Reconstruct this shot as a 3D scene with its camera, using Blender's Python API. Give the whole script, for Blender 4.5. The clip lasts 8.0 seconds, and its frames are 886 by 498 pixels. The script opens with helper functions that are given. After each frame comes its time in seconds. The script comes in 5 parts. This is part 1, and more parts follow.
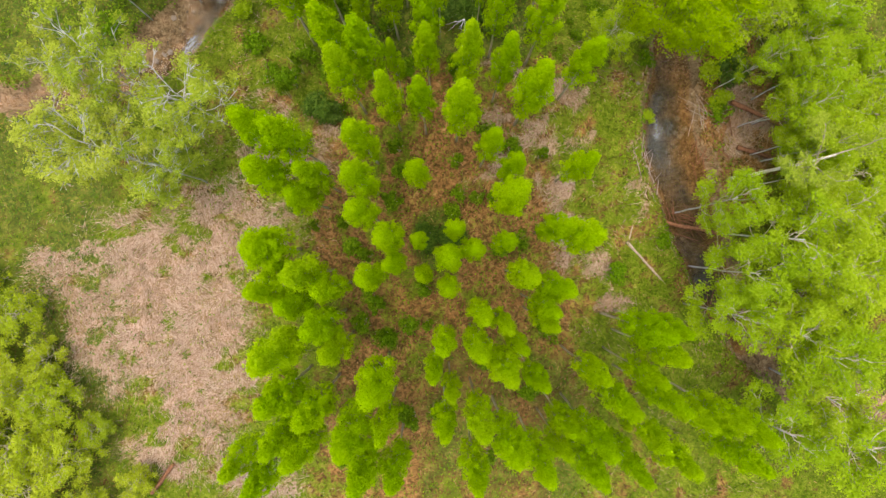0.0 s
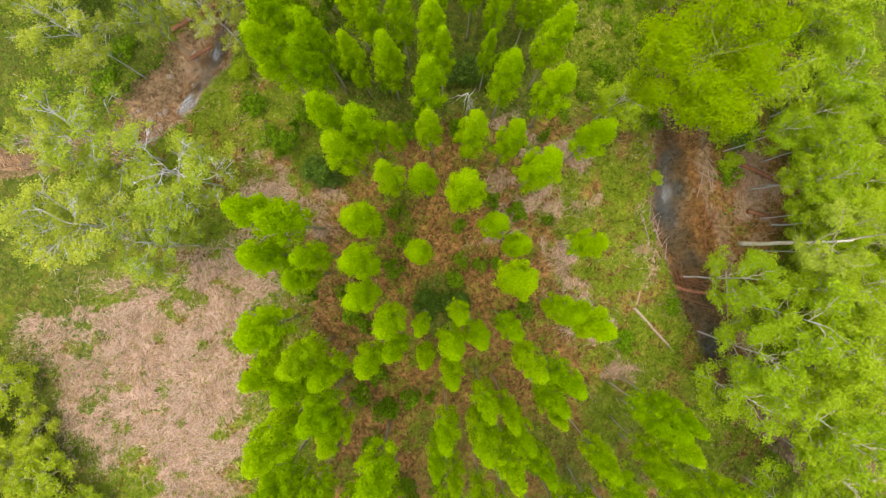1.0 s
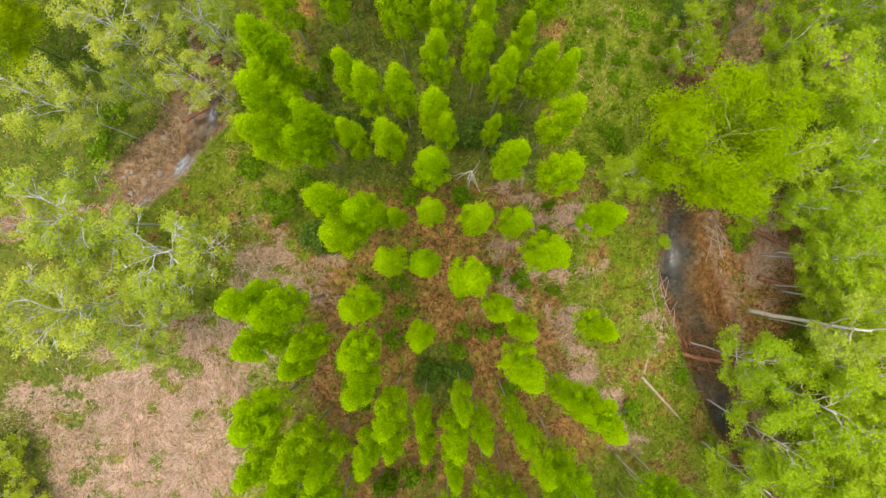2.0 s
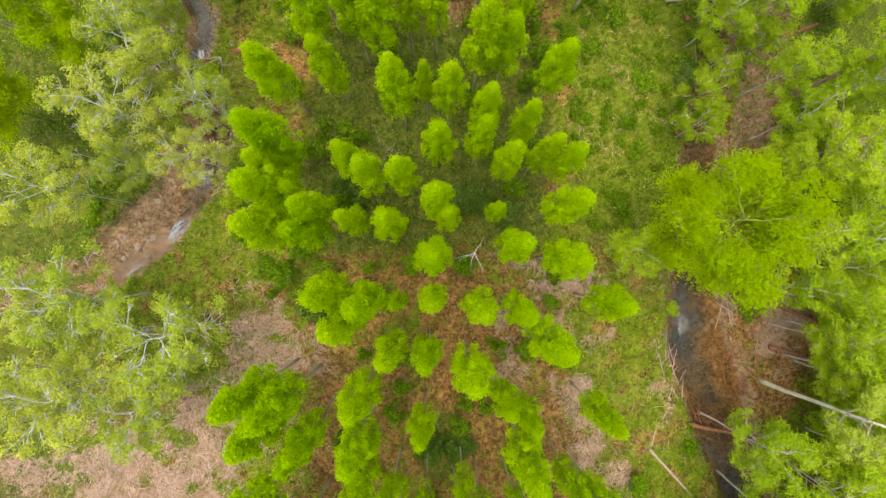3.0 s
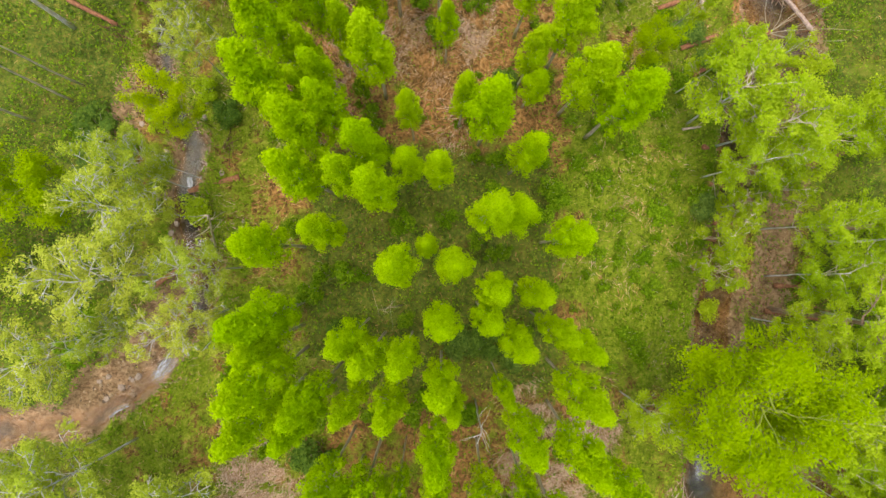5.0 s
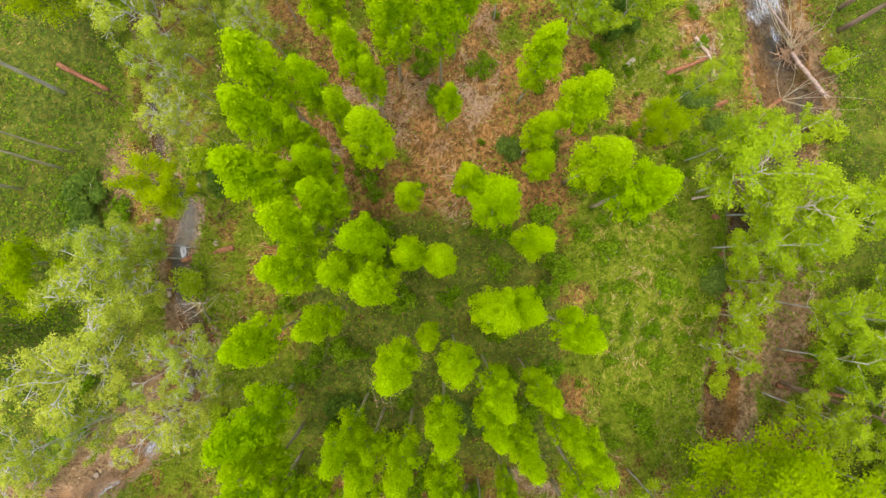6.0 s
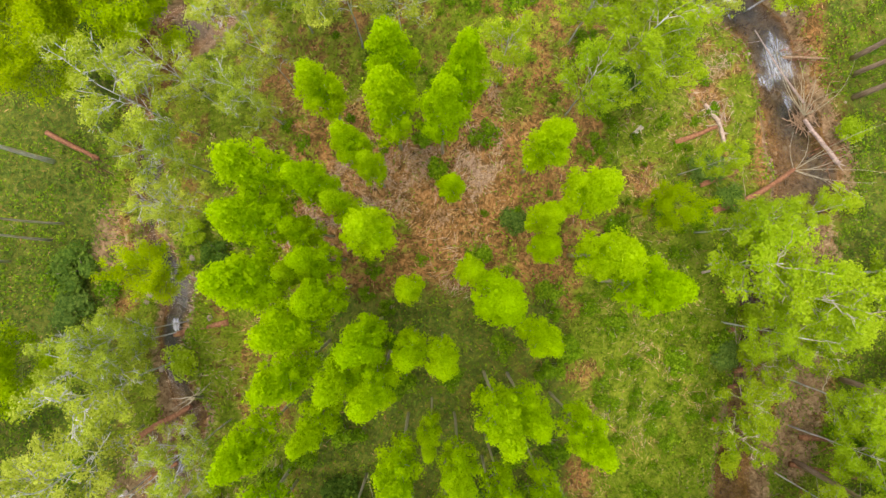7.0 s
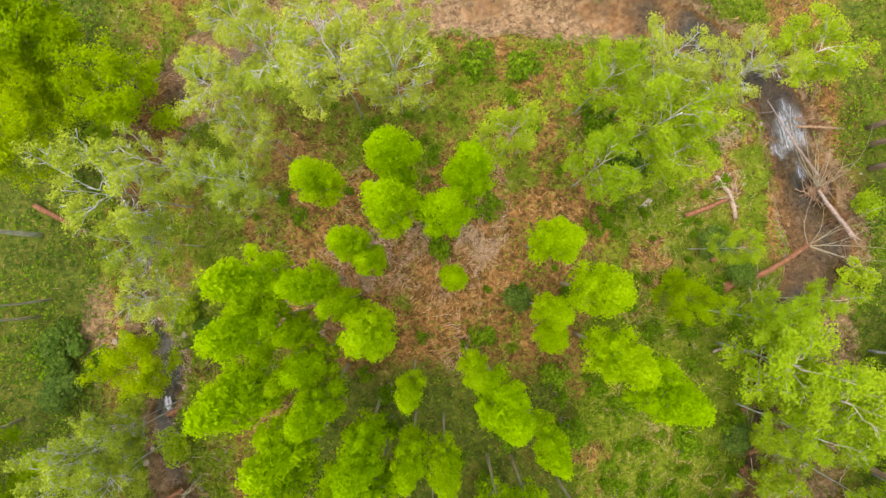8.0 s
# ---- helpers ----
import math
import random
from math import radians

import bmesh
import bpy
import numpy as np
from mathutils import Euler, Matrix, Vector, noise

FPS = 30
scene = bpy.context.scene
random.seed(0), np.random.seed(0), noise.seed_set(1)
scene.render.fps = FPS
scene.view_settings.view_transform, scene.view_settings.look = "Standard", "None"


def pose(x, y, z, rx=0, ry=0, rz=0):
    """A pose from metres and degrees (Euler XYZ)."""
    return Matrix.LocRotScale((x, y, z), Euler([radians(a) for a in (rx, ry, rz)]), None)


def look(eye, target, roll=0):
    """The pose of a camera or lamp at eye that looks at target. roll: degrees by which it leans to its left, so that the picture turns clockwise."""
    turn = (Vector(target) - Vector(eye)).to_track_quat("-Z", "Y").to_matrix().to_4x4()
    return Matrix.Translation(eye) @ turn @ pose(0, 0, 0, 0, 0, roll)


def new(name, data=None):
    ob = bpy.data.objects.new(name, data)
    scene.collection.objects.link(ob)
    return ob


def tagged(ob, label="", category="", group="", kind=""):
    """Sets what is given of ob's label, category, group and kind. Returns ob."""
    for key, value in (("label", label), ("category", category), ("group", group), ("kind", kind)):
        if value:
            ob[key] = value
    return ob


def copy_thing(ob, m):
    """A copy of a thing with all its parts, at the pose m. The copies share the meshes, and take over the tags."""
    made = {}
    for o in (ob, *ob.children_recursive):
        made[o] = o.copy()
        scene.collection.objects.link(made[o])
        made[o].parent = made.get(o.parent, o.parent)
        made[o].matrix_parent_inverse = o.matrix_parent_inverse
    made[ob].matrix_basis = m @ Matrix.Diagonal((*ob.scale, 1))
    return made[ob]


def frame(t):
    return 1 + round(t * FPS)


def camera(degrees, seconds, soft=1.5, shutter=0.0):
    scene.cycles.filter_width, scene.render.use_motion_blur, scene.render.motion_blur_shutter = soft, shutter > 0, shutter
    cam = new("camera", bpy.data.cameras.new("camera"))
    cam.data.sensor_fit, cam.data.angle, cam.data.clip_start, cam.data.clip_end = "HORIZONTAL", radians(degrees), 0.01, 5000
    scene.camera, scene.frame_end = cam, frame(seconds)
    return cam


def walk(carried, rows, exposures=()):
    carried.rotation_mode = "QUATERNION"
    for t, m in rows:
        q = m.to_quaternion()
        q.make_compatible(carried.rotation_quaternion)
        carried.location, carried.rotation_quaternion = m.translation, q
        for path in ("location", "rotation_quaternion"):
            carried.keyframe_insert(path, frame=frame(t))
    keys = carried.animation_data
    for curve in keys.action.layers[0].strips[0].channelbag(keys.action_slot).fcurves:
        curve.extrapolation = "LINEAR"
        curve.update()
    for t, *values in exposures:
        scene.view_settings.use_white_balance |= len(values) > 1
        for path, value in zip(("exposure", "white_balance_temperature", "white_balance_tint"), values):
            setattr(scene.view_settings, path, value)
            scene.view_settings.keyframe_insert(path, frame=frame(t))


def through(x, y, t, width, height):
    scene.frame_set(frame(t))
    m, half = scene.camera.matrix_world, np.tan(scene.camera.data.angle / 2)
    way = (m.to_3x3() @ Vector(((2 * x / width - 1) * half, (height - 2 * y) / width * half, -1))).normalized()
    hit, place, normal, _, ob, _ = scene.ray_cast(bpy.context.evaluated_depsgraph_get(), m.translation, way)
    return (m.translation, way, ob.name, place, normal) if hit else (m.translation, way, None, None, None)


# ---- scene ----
# The drone flies slowly up the valley, sinking a little, and looks straight down.
cam = camera(78.0, 8.0, soft=1.5)
ROWS = [
    (0.0, 0.000, 0.000, 40.000, -0.002, -0.233, -1.332),
    (1.0, -0.066, 4.583, 38.949, 0.170, -0.246, -1.284),
    (2.0, -0.108, 9.108, 37.900, 0.343, -0.260, -1.237),
    (3.0, -0.134, 13.585, 36.854, 0.516, -0.273, -1.189),
    (4.0, -0.148, 18.023, 35.813, 0.689, -0.287, -1.141),
    (5.0, -0.156, 22.430, 34.776, 0.862, -0.300, -1.094),
    (6.0, -0.165, 26.816, 33.746, 1.035, -0.313, -1.046),
    (7.0, -0.181, 31.188, 32.722, 1.208, -0.327, -0.999),
    (8.0, -0.208, 35.557, 31.706, 1.381, -0.340, -0.951),
]
walk(cam, [(t, pose(x, y, z, rx, ry, rz)) for t, x, y, z, rx, ry, rz in ROWS], exposures=[(0.0, 0.64, 7600, 6), (2.5, 0.74, 7600, 6), (5.0, 0.82, 7600, 6), (7.0, 0.81, 7600, 6), (8.0, 0.75, 7600, 6)])

# ---- light ----
SUN_UP, SUN_ROUND = 82.0, 290.0
world = bpy.data.worlds.new("sky")
scene.world = world
world.use_nodes = True
_n = world.node_tree.nodes
_sky = _n.new("ShaderNodeTexSky")
_sky.sky_type, _sky.sun_disc = "NISHITA", False
_sky.sun_elevation, _sky.sun_rotation = radians(SUN_UP), radians(SUN_ROUND)
_sky.air_density, _sky.dust_density, _sky.ozone_density = 1.0, 6.0, 0.5
_n["Background"].inputs["Strength"].default_value = 0.20
world.node_tree.links.new(_sky.outputs[0], _n["Background"].inputs["Color"])

sun = new("sun", bpy.data.lights.new("sun", "SUN"))
sun.data.energy, sun.data.angle, sun.data.color = 0.8, radians(60), (1.0, 0.95, 0.86)
_a, _e = radians(SUN_ROUND), radians(SUN_UP)
sun.matrix_world = look((0, 0, 60), (-math.sin(_a) * math.cos(_e), -math.cos(_a) * math.cos(_e), 60 - math.sin(_e)))


# ---- materials ----
def material(name, rough=0.8, spec=0.3):
    m = bpy.data.materials.new(name)
    m.use_nodes = True
    nt = m.node_tree
    b = nt.nodes["Principled BSDF"]
    b.inputs["Roughness"].default_value = rough
    b.inputs["Specular IOR Level"].default_value = spec
    return m, nt, b


def ramp(nt, fac, stops):
    r = nt.nodes.new("ShaderNodeValToRGB")
    e = r.color_ramp.elements
    while len(e) < len(stops):
        e.new(0.5)
    for el, (p, c) in zip(e, stops):
        el.position, el.color = p, (*c, 1)
    nt.links.new(fac, r.inputs[0])
    return r.outputs[0]


def noise_tex(nt, scale, detail=4.0, rough=0.6, distort=0.0, stretch=None):
    t = nt.nodes.new("ShaderNodeTexNoise")
    t.inputs["Scale"].default_value = scale
    t.inputs["Detail"].default_value = detail
    t.inputs["Roughness"].default_value = rough
    t.inputs["Distortion"].default_value = distort
    c = nt.nodes.new("ShaderNodeTexCoord")
    if stretch:
        mp = nt.nodes.new("ShaderNodeMapping")
        mp.inputs["Scale"].default_value = stretch
        nt.links.new(c.outputs["Object"], mp.inputs[0])
        nt.links.new(mp.outputs[0], t.inputs[0])
    else:
        nt.links.new(c.outputs["Object"], t.inputs[0])
    return t.outputs[0]


def mixed(nt, fac, a, b, how="MIX"):
    m = nt.nodes.new("ShaderNodeMix")
    m.data_type, m.blend_type = "RGBA", how
    for sock, v in ((m.inputs[0], fac), (m.inputs[6], a), (m.inputs[7], b)):
        if isinstance(v, (int, float)):
            sock.default_value = v
        elif isinstance(v, tuple):
            sock.default_value = (*v, 1)
        else:
            nt.links.new(v, sock)
    return m.outputs[2]


def bumped(nt, b, height, strength, dist=0.05):
    u = nt.nodes.new("ShaderNodeBump")
    u.inputs["Strength"].default_value, u.inputs["Distance"].default_value = strength, dist
    nt.links.new(height, u.inputs["Height"])
    nt.links.new(u.outputs[0], b.inputs["Normal"])


def leaf_material(name, dark, mid, light, through=0.45, tint=0.18):
    """Leaves: each differs, each tree too, and light passes through them."""
    m, nt, b = material(name, 0.65, 0.03)
    geo = nt.nodes.new("ShaderNodeNewGeometry")
    info = nt.nodes.new("ShaderNodeObjectInfo")
    col = ramp(nt, geo.outputs["Random Per Island"], [(0.0, dark), (0.5, mid), (1.0, light)])
    var = ramp(nt, info.outputs["Random"], [(0.0, (1 - tint, 1 - tint * 0.6, 0.8)), (0.5, (1, 1, 1)), (1.0, (1 + tint * 0.5, 1 + tint * 0.2, 1.3))])
    col = mixed(nt, 1.0, col, var, "MULTIPLY")
    nt.links.new(col, b.inputs["Base Color"])
    tr = nt.nodes.new("ShaderNodeBsdfTranslucent")
    nt.links.new(mixed(nt, 1.0, col, (1.25, 1.2, 0.6), "MULTIPLY"), tr.inputs["Color"])
    mx = nt.nodes.new("ShaderNodeMixShader")
    mx.inputs[0].default_value = through
    nt.links.new(b.outputs[0], mx.inputs[1])
    nt.links.new(tr.outputs[0], mx.inputs[2])
    nt.links.new(mx.outputs[0], nt.nodes["Material Output"].inputs["Surface"])
    return m


def bark_material(name, dark, light, patch=None):
    m, nt, b = material(name, 0.9, 0.15)
    n1 = noise_tex(nt, 9.0, 5, 0.65, 0.4, (1, 1, 0.18))
    col = ramp(nt, n1, [(0.3, dark), (0.7, light)])
    if patch:
        n2 = noise_tex(nt, 1.6, 3, 0.6)
        col = mixed(nt, ramp(nt, n2, [(0.45, (0, 0, 0)), (0.62, (1, 1, 1))]), col, patch)
    nt.links.new(col, b.inputs["Base Color"])
    bumped(nt, b, n1, 0.6, 0.03)
    return m


LEAF_YOUNG = leaf_material("young_leaf", (0.225, 0.385, 0.004), (0.285, 0.475, 0.007), (0.345, 0.54, 0.013), 0.47, 0.14)
LEAF_PALE = leaf_material("pale_leaf", (0.27, 0.365, 0.03), (0.355, 0.45, 0.055), (0.45, 0.53, 0.10), 0.42)
LEAF_LIGHT = leaf_material("light_leaf", (0.25, 0.385, 0.012), (0.315, 0.465, 0.020), (0.395, 0.535, 0.05), 0.46)
LEAF_GOLD = leaf_material("golden_leaf", (0.255, 0.385, 0.003), (0.295, 0.435, 0.006), (0.34, 0.485, 0.012), 0.5)
LEAF_MID = leaf_material("sapling_leaf", (0.065, 0.15, 0.006), (0.125, 0.25, 0.010), (0.22, 0.36, 0.02), 0.35)
LEAF_SHRUB = leaf_material("shrub_leaf", (0.30, 0.405, 0.02), (0.385, 0.495, 0.035), (0.47, 0.57, 0.08), 0.48)
LEAF_SPARSE = leaf_material("dull_leaf", (0.15, 0.25, 0.008), (0.22, 0.345, 0.014), (0.31, 0.43, 0.03), 0.42)
LEAF_DARK = leaf_material("dark_leaf", (0.045, 0.10, 0.016), (0.085, 0.165, 0.024), (0.14, 0.23, 0.035), 0.28)
GRASS_GREEN = leaf_material("weed", (0.055, 0.125, 0.006), (0.12, 0.205, 0.011), (0.22, 0.285, 0.04), 0.3)
GRASS_STRAW = leaf_material("straw", (0.175, 0.11, 0.075), (0.33, 0.225, 0.185), (0.45, 0.345, 0.32), 0.1, 0.05)
GRASS_OLIVE = leaf_material("olive_grass", (0.10, 0.08, 0.02), (0.20, 0.16, 0.04), (0.31, 0.26, 0.09), 0.15, 0.05)
GRASS_DRY = leaf_material("dry_grass", (0.24, 0.135, 0.055), (0.42, 0.27, 0.14), (0.56, 0.41, 0.27), 0.1, 0.05)
STRAW_BRIGHT = leaf_material("bleached_straw", (0.345, 0.245, 0.235), (0.455, 0.35, 0.355), (0.55, 0.46, 0.49), 0.1, 0.05)
LITTER = leaf_material("leaf_litter", (0.06, 0.03, 0.012), (0.27, 0.14, 0.055), (0.48, 0.31, 0.19), 0.1, 0.05)
BARK_GREY = bark_material("grey_bark", (0.34, 0.29, 0.25), (0.66, 0.60, 0.54))
BARK_PALE = bark_material("pale_bark", (0.42, 0.43, 0.50), (0.66, 0.68, 0.80), (0.42, 0.40, 0.42))
BARK_WHITE = bark_material("white_bark", (0.50, 0.49, 0.47), (0.84, 0.83, 0.82), (0.55, 0.50, 0.45))
BARK_GOLD = bark_material("yellowish_bark", (0.15, 0.20, 0.03), (0.27, 0.33, 0.08))
BARK_BROWN = bark_material("brown_bark", (0.125, 0.055, 0.034), (0.34, 0.17, 0.105))
BARK_TALL = bark_material("bank_tree_bark", (0.20, 0.125, 0.09), (0.44, 0.34, 0.28))
WOOD_PINK = bark_material("torn_wood", (0.19, 0.145, 0.14), (0.44, 0.36, 0.355))
BOUGH = bark_material("bough_bark", (0.20, 0.175, 0.12), (0.42, 0.385, 0.30))
ROOT = bark_material("root_bark", (0.16, 0.095, 0.06), (0.40, 0.29, 0.215))
WOOD_PALE = bark_material("bleached_wood", (0.23, 0.18, 0.155), (0.50, 0.415, 0.385))
WOOD_DARK = bark_material("wet_wood", (0.045, 0.025, 0.018), (0.15, 0.085, 0.055))


def ground_material():
    """Leaf litter, green growth, matted straw, and mud and gravel, mixed by the cover painted on the ground."""
    m, nt, b = material("ground_cover", 0.95, 0.1)
    at = nt.nodes.new("ShaderNodeVertexColor")
    at.layer_name = "cover"
    sep = nt.nodes.new("ShaderNodeSeparateColor")
    nt.links.new(at.outputs[0], sep.inputs[0])
    fine = noise_tex(nt, 3.2, 8, 0.78, 0.8)
    mid = noise_tex(nt, 0.9, 4, 0.6)
    strand = noise_tex(nt, 4.0, 7, 0.75, 2.2, (1.0, 0.45, 1.0))
    litter = ramp(nt, fine, [(0.34, (0.035, 0.03, 0.01)), (0.46, (0.14, 0.085, 0.03)), (0.56, (0.32, 0.17, 0.07)), (0.70, (0.49, 0.33, 0.20))])
    green = ramp(nt, fine, [(0.36, (0.03, 0.07, 0.006)), (0.46, (0.11, 0.165, 0.013)), (0.56, (0.165, 0.225, 0.020)), (0.68, (0.28, 0.28, 0.075))])
    # Dark green undergrowth, with the shade under the trees put into its colour.
    ivy = ramp(nt, fine, [(0.36, (0.03, 0.055, 0.010)), (0.47, (0.075, 0.115, 0.018)), (0.58, (0.15, 0.165, 0.030)), (0.70, (0.26, 0.18, 0.075))])
    straw = ramp(nt, strand, [(0.38, (0.12, 0.085, 0.03)), (0.47, (0.27, 0.19, 0.135)), (0.57, (0.41, 0.31, 0.275))])
    mud = ramp(nt, fine, [(0.36, (0.075, 0.045, 0.026)), (0.47, (0.20, 0.135, 0.083)), (0.58, (0.31, 0.225, 0.15)), (0.70, (0.43, 0.34, 0.25))])

    def edge(mask, lo, hi):
        s = nt.nodes.new("ShaderNodeMath")
        s.operation = "ADD"
        nt.links.new(mask, s.inputs[0])
        w = nt.nodes.new("ShaderNodeMath")
        w.operation = "MULTIPLY_ADD"
        w.inputs[1].default_value, w.inputs[2].default_value = 2.4, -1.2
        nt.links.new(fine, w.inputs[0])
        nt.links.new(w.outputs[0], s.inputs[1])
        return ramp(nt, s.outputs[0], [(lo, (0, 0, 0)), (hi, (1, 1, 1))])

    col = mixed(nt, edge(sep.outputs[1], 0.35, 0.65), litter, green)
    col = mixed(nt, edge(at.outputs[1], 0.35, 0.65), col, ivy)
    col = mixed(nt, edge(sep.outputs[0], 0.35, 0.6), col, straw)
    col = mixed(nt, edge(sep.outputs[2], 0.4, 0.6), col, mud)
    tone = ramp(nt, mid, [(0.35, (0.66, 0.68, 0.62)), (0.65, (1.18, 1.15, 1.15))])
    nt.links.new(mixed(nt, 1.0, col, tone, "MULTIPLY"), b.inputs["Base Color"])
    bumped(nt, b, fine, 0.9, 0.12)
    return m


def water_material():
    """Shallow clear water: the bed shows through it and the sky in it, partly painted as blue-grey."""
    m = bpy.data.materials.new("creek_water")
    m.use_nodes = True
    nt = m.node_tree
    nt.nodes.remove(nt.nodes["Principled BSDF"])
    tr = nt.nodes.new("ShaderNodeBsdfTransparent")
    at = nt.nodes.new("ShaderNodeVertexColor")
    at.layer_name = "depth"
    sep = nt.nodes.new("ShaderNodeSeparateColor")
    nt.links.new(at.outputs[0], sep.inputs[0])
    nt.links.new(ramp(nt, sep.outputs[0], [(0.0, (0.94, 0.87, 0.76)), (0.25, (0.84, 0.72, 0.52)), (0.55, (0.58, 0.54, 0.40)), (1.0, (0.26, 0.30, 0.29))]), tr.inputs[0])
    gl = nt.nodes.new("ShaderNodeBsdfGlossy")
    gl.inputs["Roughness"].default_value = 0.15
    bp = nt.nodes.new("ShaderNodeBump")
    bp.inputs["Strength"].default_value, bp.inputs["Distance"].default_value = 0.22, 0.05
    nt.links.new(noise_tex(nt, 3.5, 4, 0.6, 0.5), bp.inputs["Height"])
    nt.links.new(bp.outputs[0], gl.inputs["Normal"])
    fr = nt.nodes.new("ShaderNodeFresnel")
    fr.inputs[0].default_value = 1.34
    nt.links.new(bp.outputs[0], fr.inputs["Normal"])
    # Blue-grey diffuse painted over the deep water in place of reflected sky.
    sky_sheen = nt.nodes.new("ShaderNodeBsdfDiffuse")
    sky_sheen.inputs[0].default_value = (0.10, 0.135, 0.165, 1)
    body = nt.nodes.new("ShaderNodeMixShader")
    drift = ramp(nt, noise_tex(nt, 1.1, 5, 0.65, 1.2), [(0.38, (0.25, 0.25, 0.25)), (0.62, (1, 1, 1))])
    for o, i in ((mixed(nt, 1.0, ramp(nt, sep.outputs[0], [(0.30, (0, 0, 0)), (1.0, (0.20, 0.20, 0.20))]), drift, "MULTIPLY"), 0), (tr.outputs[0], 1), (sky_sheen.outputs[0], 2)):
        nt.links.new(o, body.inputs[i])
    mx = nt.nodes.new("ShaderNodeMixShader")
    for o, i in ((fr.outputs[0], 0), (body.outputs[0], 1), (gl.outputs[0], 2)):
        nt.links.new(o, mx.inputs[i])
    nt.links.new(mx.outputs[0], nt.nodes["Material Output"].inputs["Surface"])
    return m


GROUND = ground_material()
WATER = water_material()


def foam_material():
    """Broken white water, and sky painted on ripples: pale streaks drawn out along the flow, with clear water between
    them.
    """
    m, nt, b = material("foam", 0.5, 0.3)
    streak = noise_tex(nt, 4.2, 7, 0.75, 0.9, (1.0, 0.28, 1.0))
    nt.links.new(ramp(nt, streak, [(0.4, (0.26, 0.30, 0.38)), (0.66, (0.58, 0.64, 0.76))]), b.inputs["Base Color"])
    at = nt.nodes.new("ShaderNodeVertexColor")
    at.layer_name = "thick"
    sep = nt.nodes.new("ShaderNodeSeparateColor")
    nt.links.new(at.outputs[0], sep.inputs[0])
    s = nt.nodes.new("ShaderNodeMath")
    s.operation = "ADD"
    nt.links.new(sep.outputs[0], s.inputs[0])
    nt.links.new(streak, s.inputs[1])
    wide = nt.nodes.new("ShaderNodeMath")
    wide.operation = "MULTIPLY_ADD"
    wide.inputs[1].default_value, wide.inputs[2].default_value = 1.5, -1.18
    wide.use_clamp = True
    nt.links.new(s.outputs[0], wide.inputs[0])
    nt.links.new(wide.outputs[0], b.inputs["Alpha"])
    bumped(nt, b, streak, 0.5, 0.06)
    return m


FOAM = foam_material()
STONE, _nt, _b = material("stone", 0.9, 0.2)
_nt.links.new(ramp(_nt, noise_tex(_nt, 6.0, 5, 0.7), [(0.3, (0.14, 0.11, 0.10)), (0.7, (0.40, 0.34, 0.30))]), _b.inputs["Base Color"])
PEBBLE, _nt, _b = material("pebble", 0.85, 0.25)
_nt.links.new(ramp(_nt, _nt.nodes.new("ShaderNodeNewGeometry").outputs["Random Per Island"], [(0.0, (0.08, 0.06, 0.045)), (0.6, (0.20, 0.14, 0.09)), (1.0, (0.34, 0.27, 0.20))]), _b.inputs["Base Color"])
BOARD, _nt, _b = material("weathered_board", 0.85, 0.2)
_nt.links.new(ramp(_nt, noise_tex(_nt, 6.0, 5, 0.7, 0.5, (0.2, 1, 1)), [(0.3, (0.19, 0.18, 0.15)), (0.7, (0.38, 0.36, 0.31))]), _b.inputs["Base Color"])


# ---- shared shapes ----
RNG = np.random.default_rng(7)


def value_noise(x, y, seed=0):
    """Smooth noise from 0 to 1 over arrays of places."""
    xi, yi = np.floor(x).astype(np.int64), np.floor(y).astype(np.int64)
    fx, fy = x - xi, y - yi
    fx, fy = fx * fx * (3 - 2 * fx), fy * fy * (3 - 2 * fy)

    def h(a, b):
        v = np.sin(a * 127.1 + b * 311.7 + seed * 74.7) * 43758.5453
        return v - np.floor(v)

    return (h(xi, yi) * (1 - fx) + h(xi + 1, yi) * fx) * (1 - fy) + (h(xi, yi + 1) * (1 - fx) + h(xi + 1, yi + 1) * fx) * fy


def fractal(x, y, seed=0, octaves=3):
    s, a, t = 0, 0.5, 0
    for k in range(octaves):
        s, t = s + a * value_noise(x * 2 ** k, y * 2 ** k, seed + k), t + a
        a *= 0.5
    return s / t


def smooth(lo, hi, v):
    t = np.clip((v - lo) / (hi - lo), 0, 1)
    return t * t * (3 - 2 * t)


def mesh_object(name, verts, faces, mat, parent=None, label="", shade=False):
    me = bpy.data.meshes.new(name)
    me.from_pydata([tuple(v) for v in verts], [], faces)
    me.materials.append(mat)
    if shade:
        me.polygons.foreach_set("use_smooth", np.ones(len(faces), bool))
    me.update()
    ob = new(name, me)
    ob.parent = parent
    return tagged(ob, label)


def part(name, data, mat, parent, label="", shade=True):
    return mesh_object(name, data[0], data[1], mat, parent, label, shade)


def join(pieces):
    verts, faces = [], []
    for v, f in pieces:
        n = len(verts)
        verts.extend(v)
        faces.extend(tuple(i + n for i in q) for q in f)
    return verts, faces


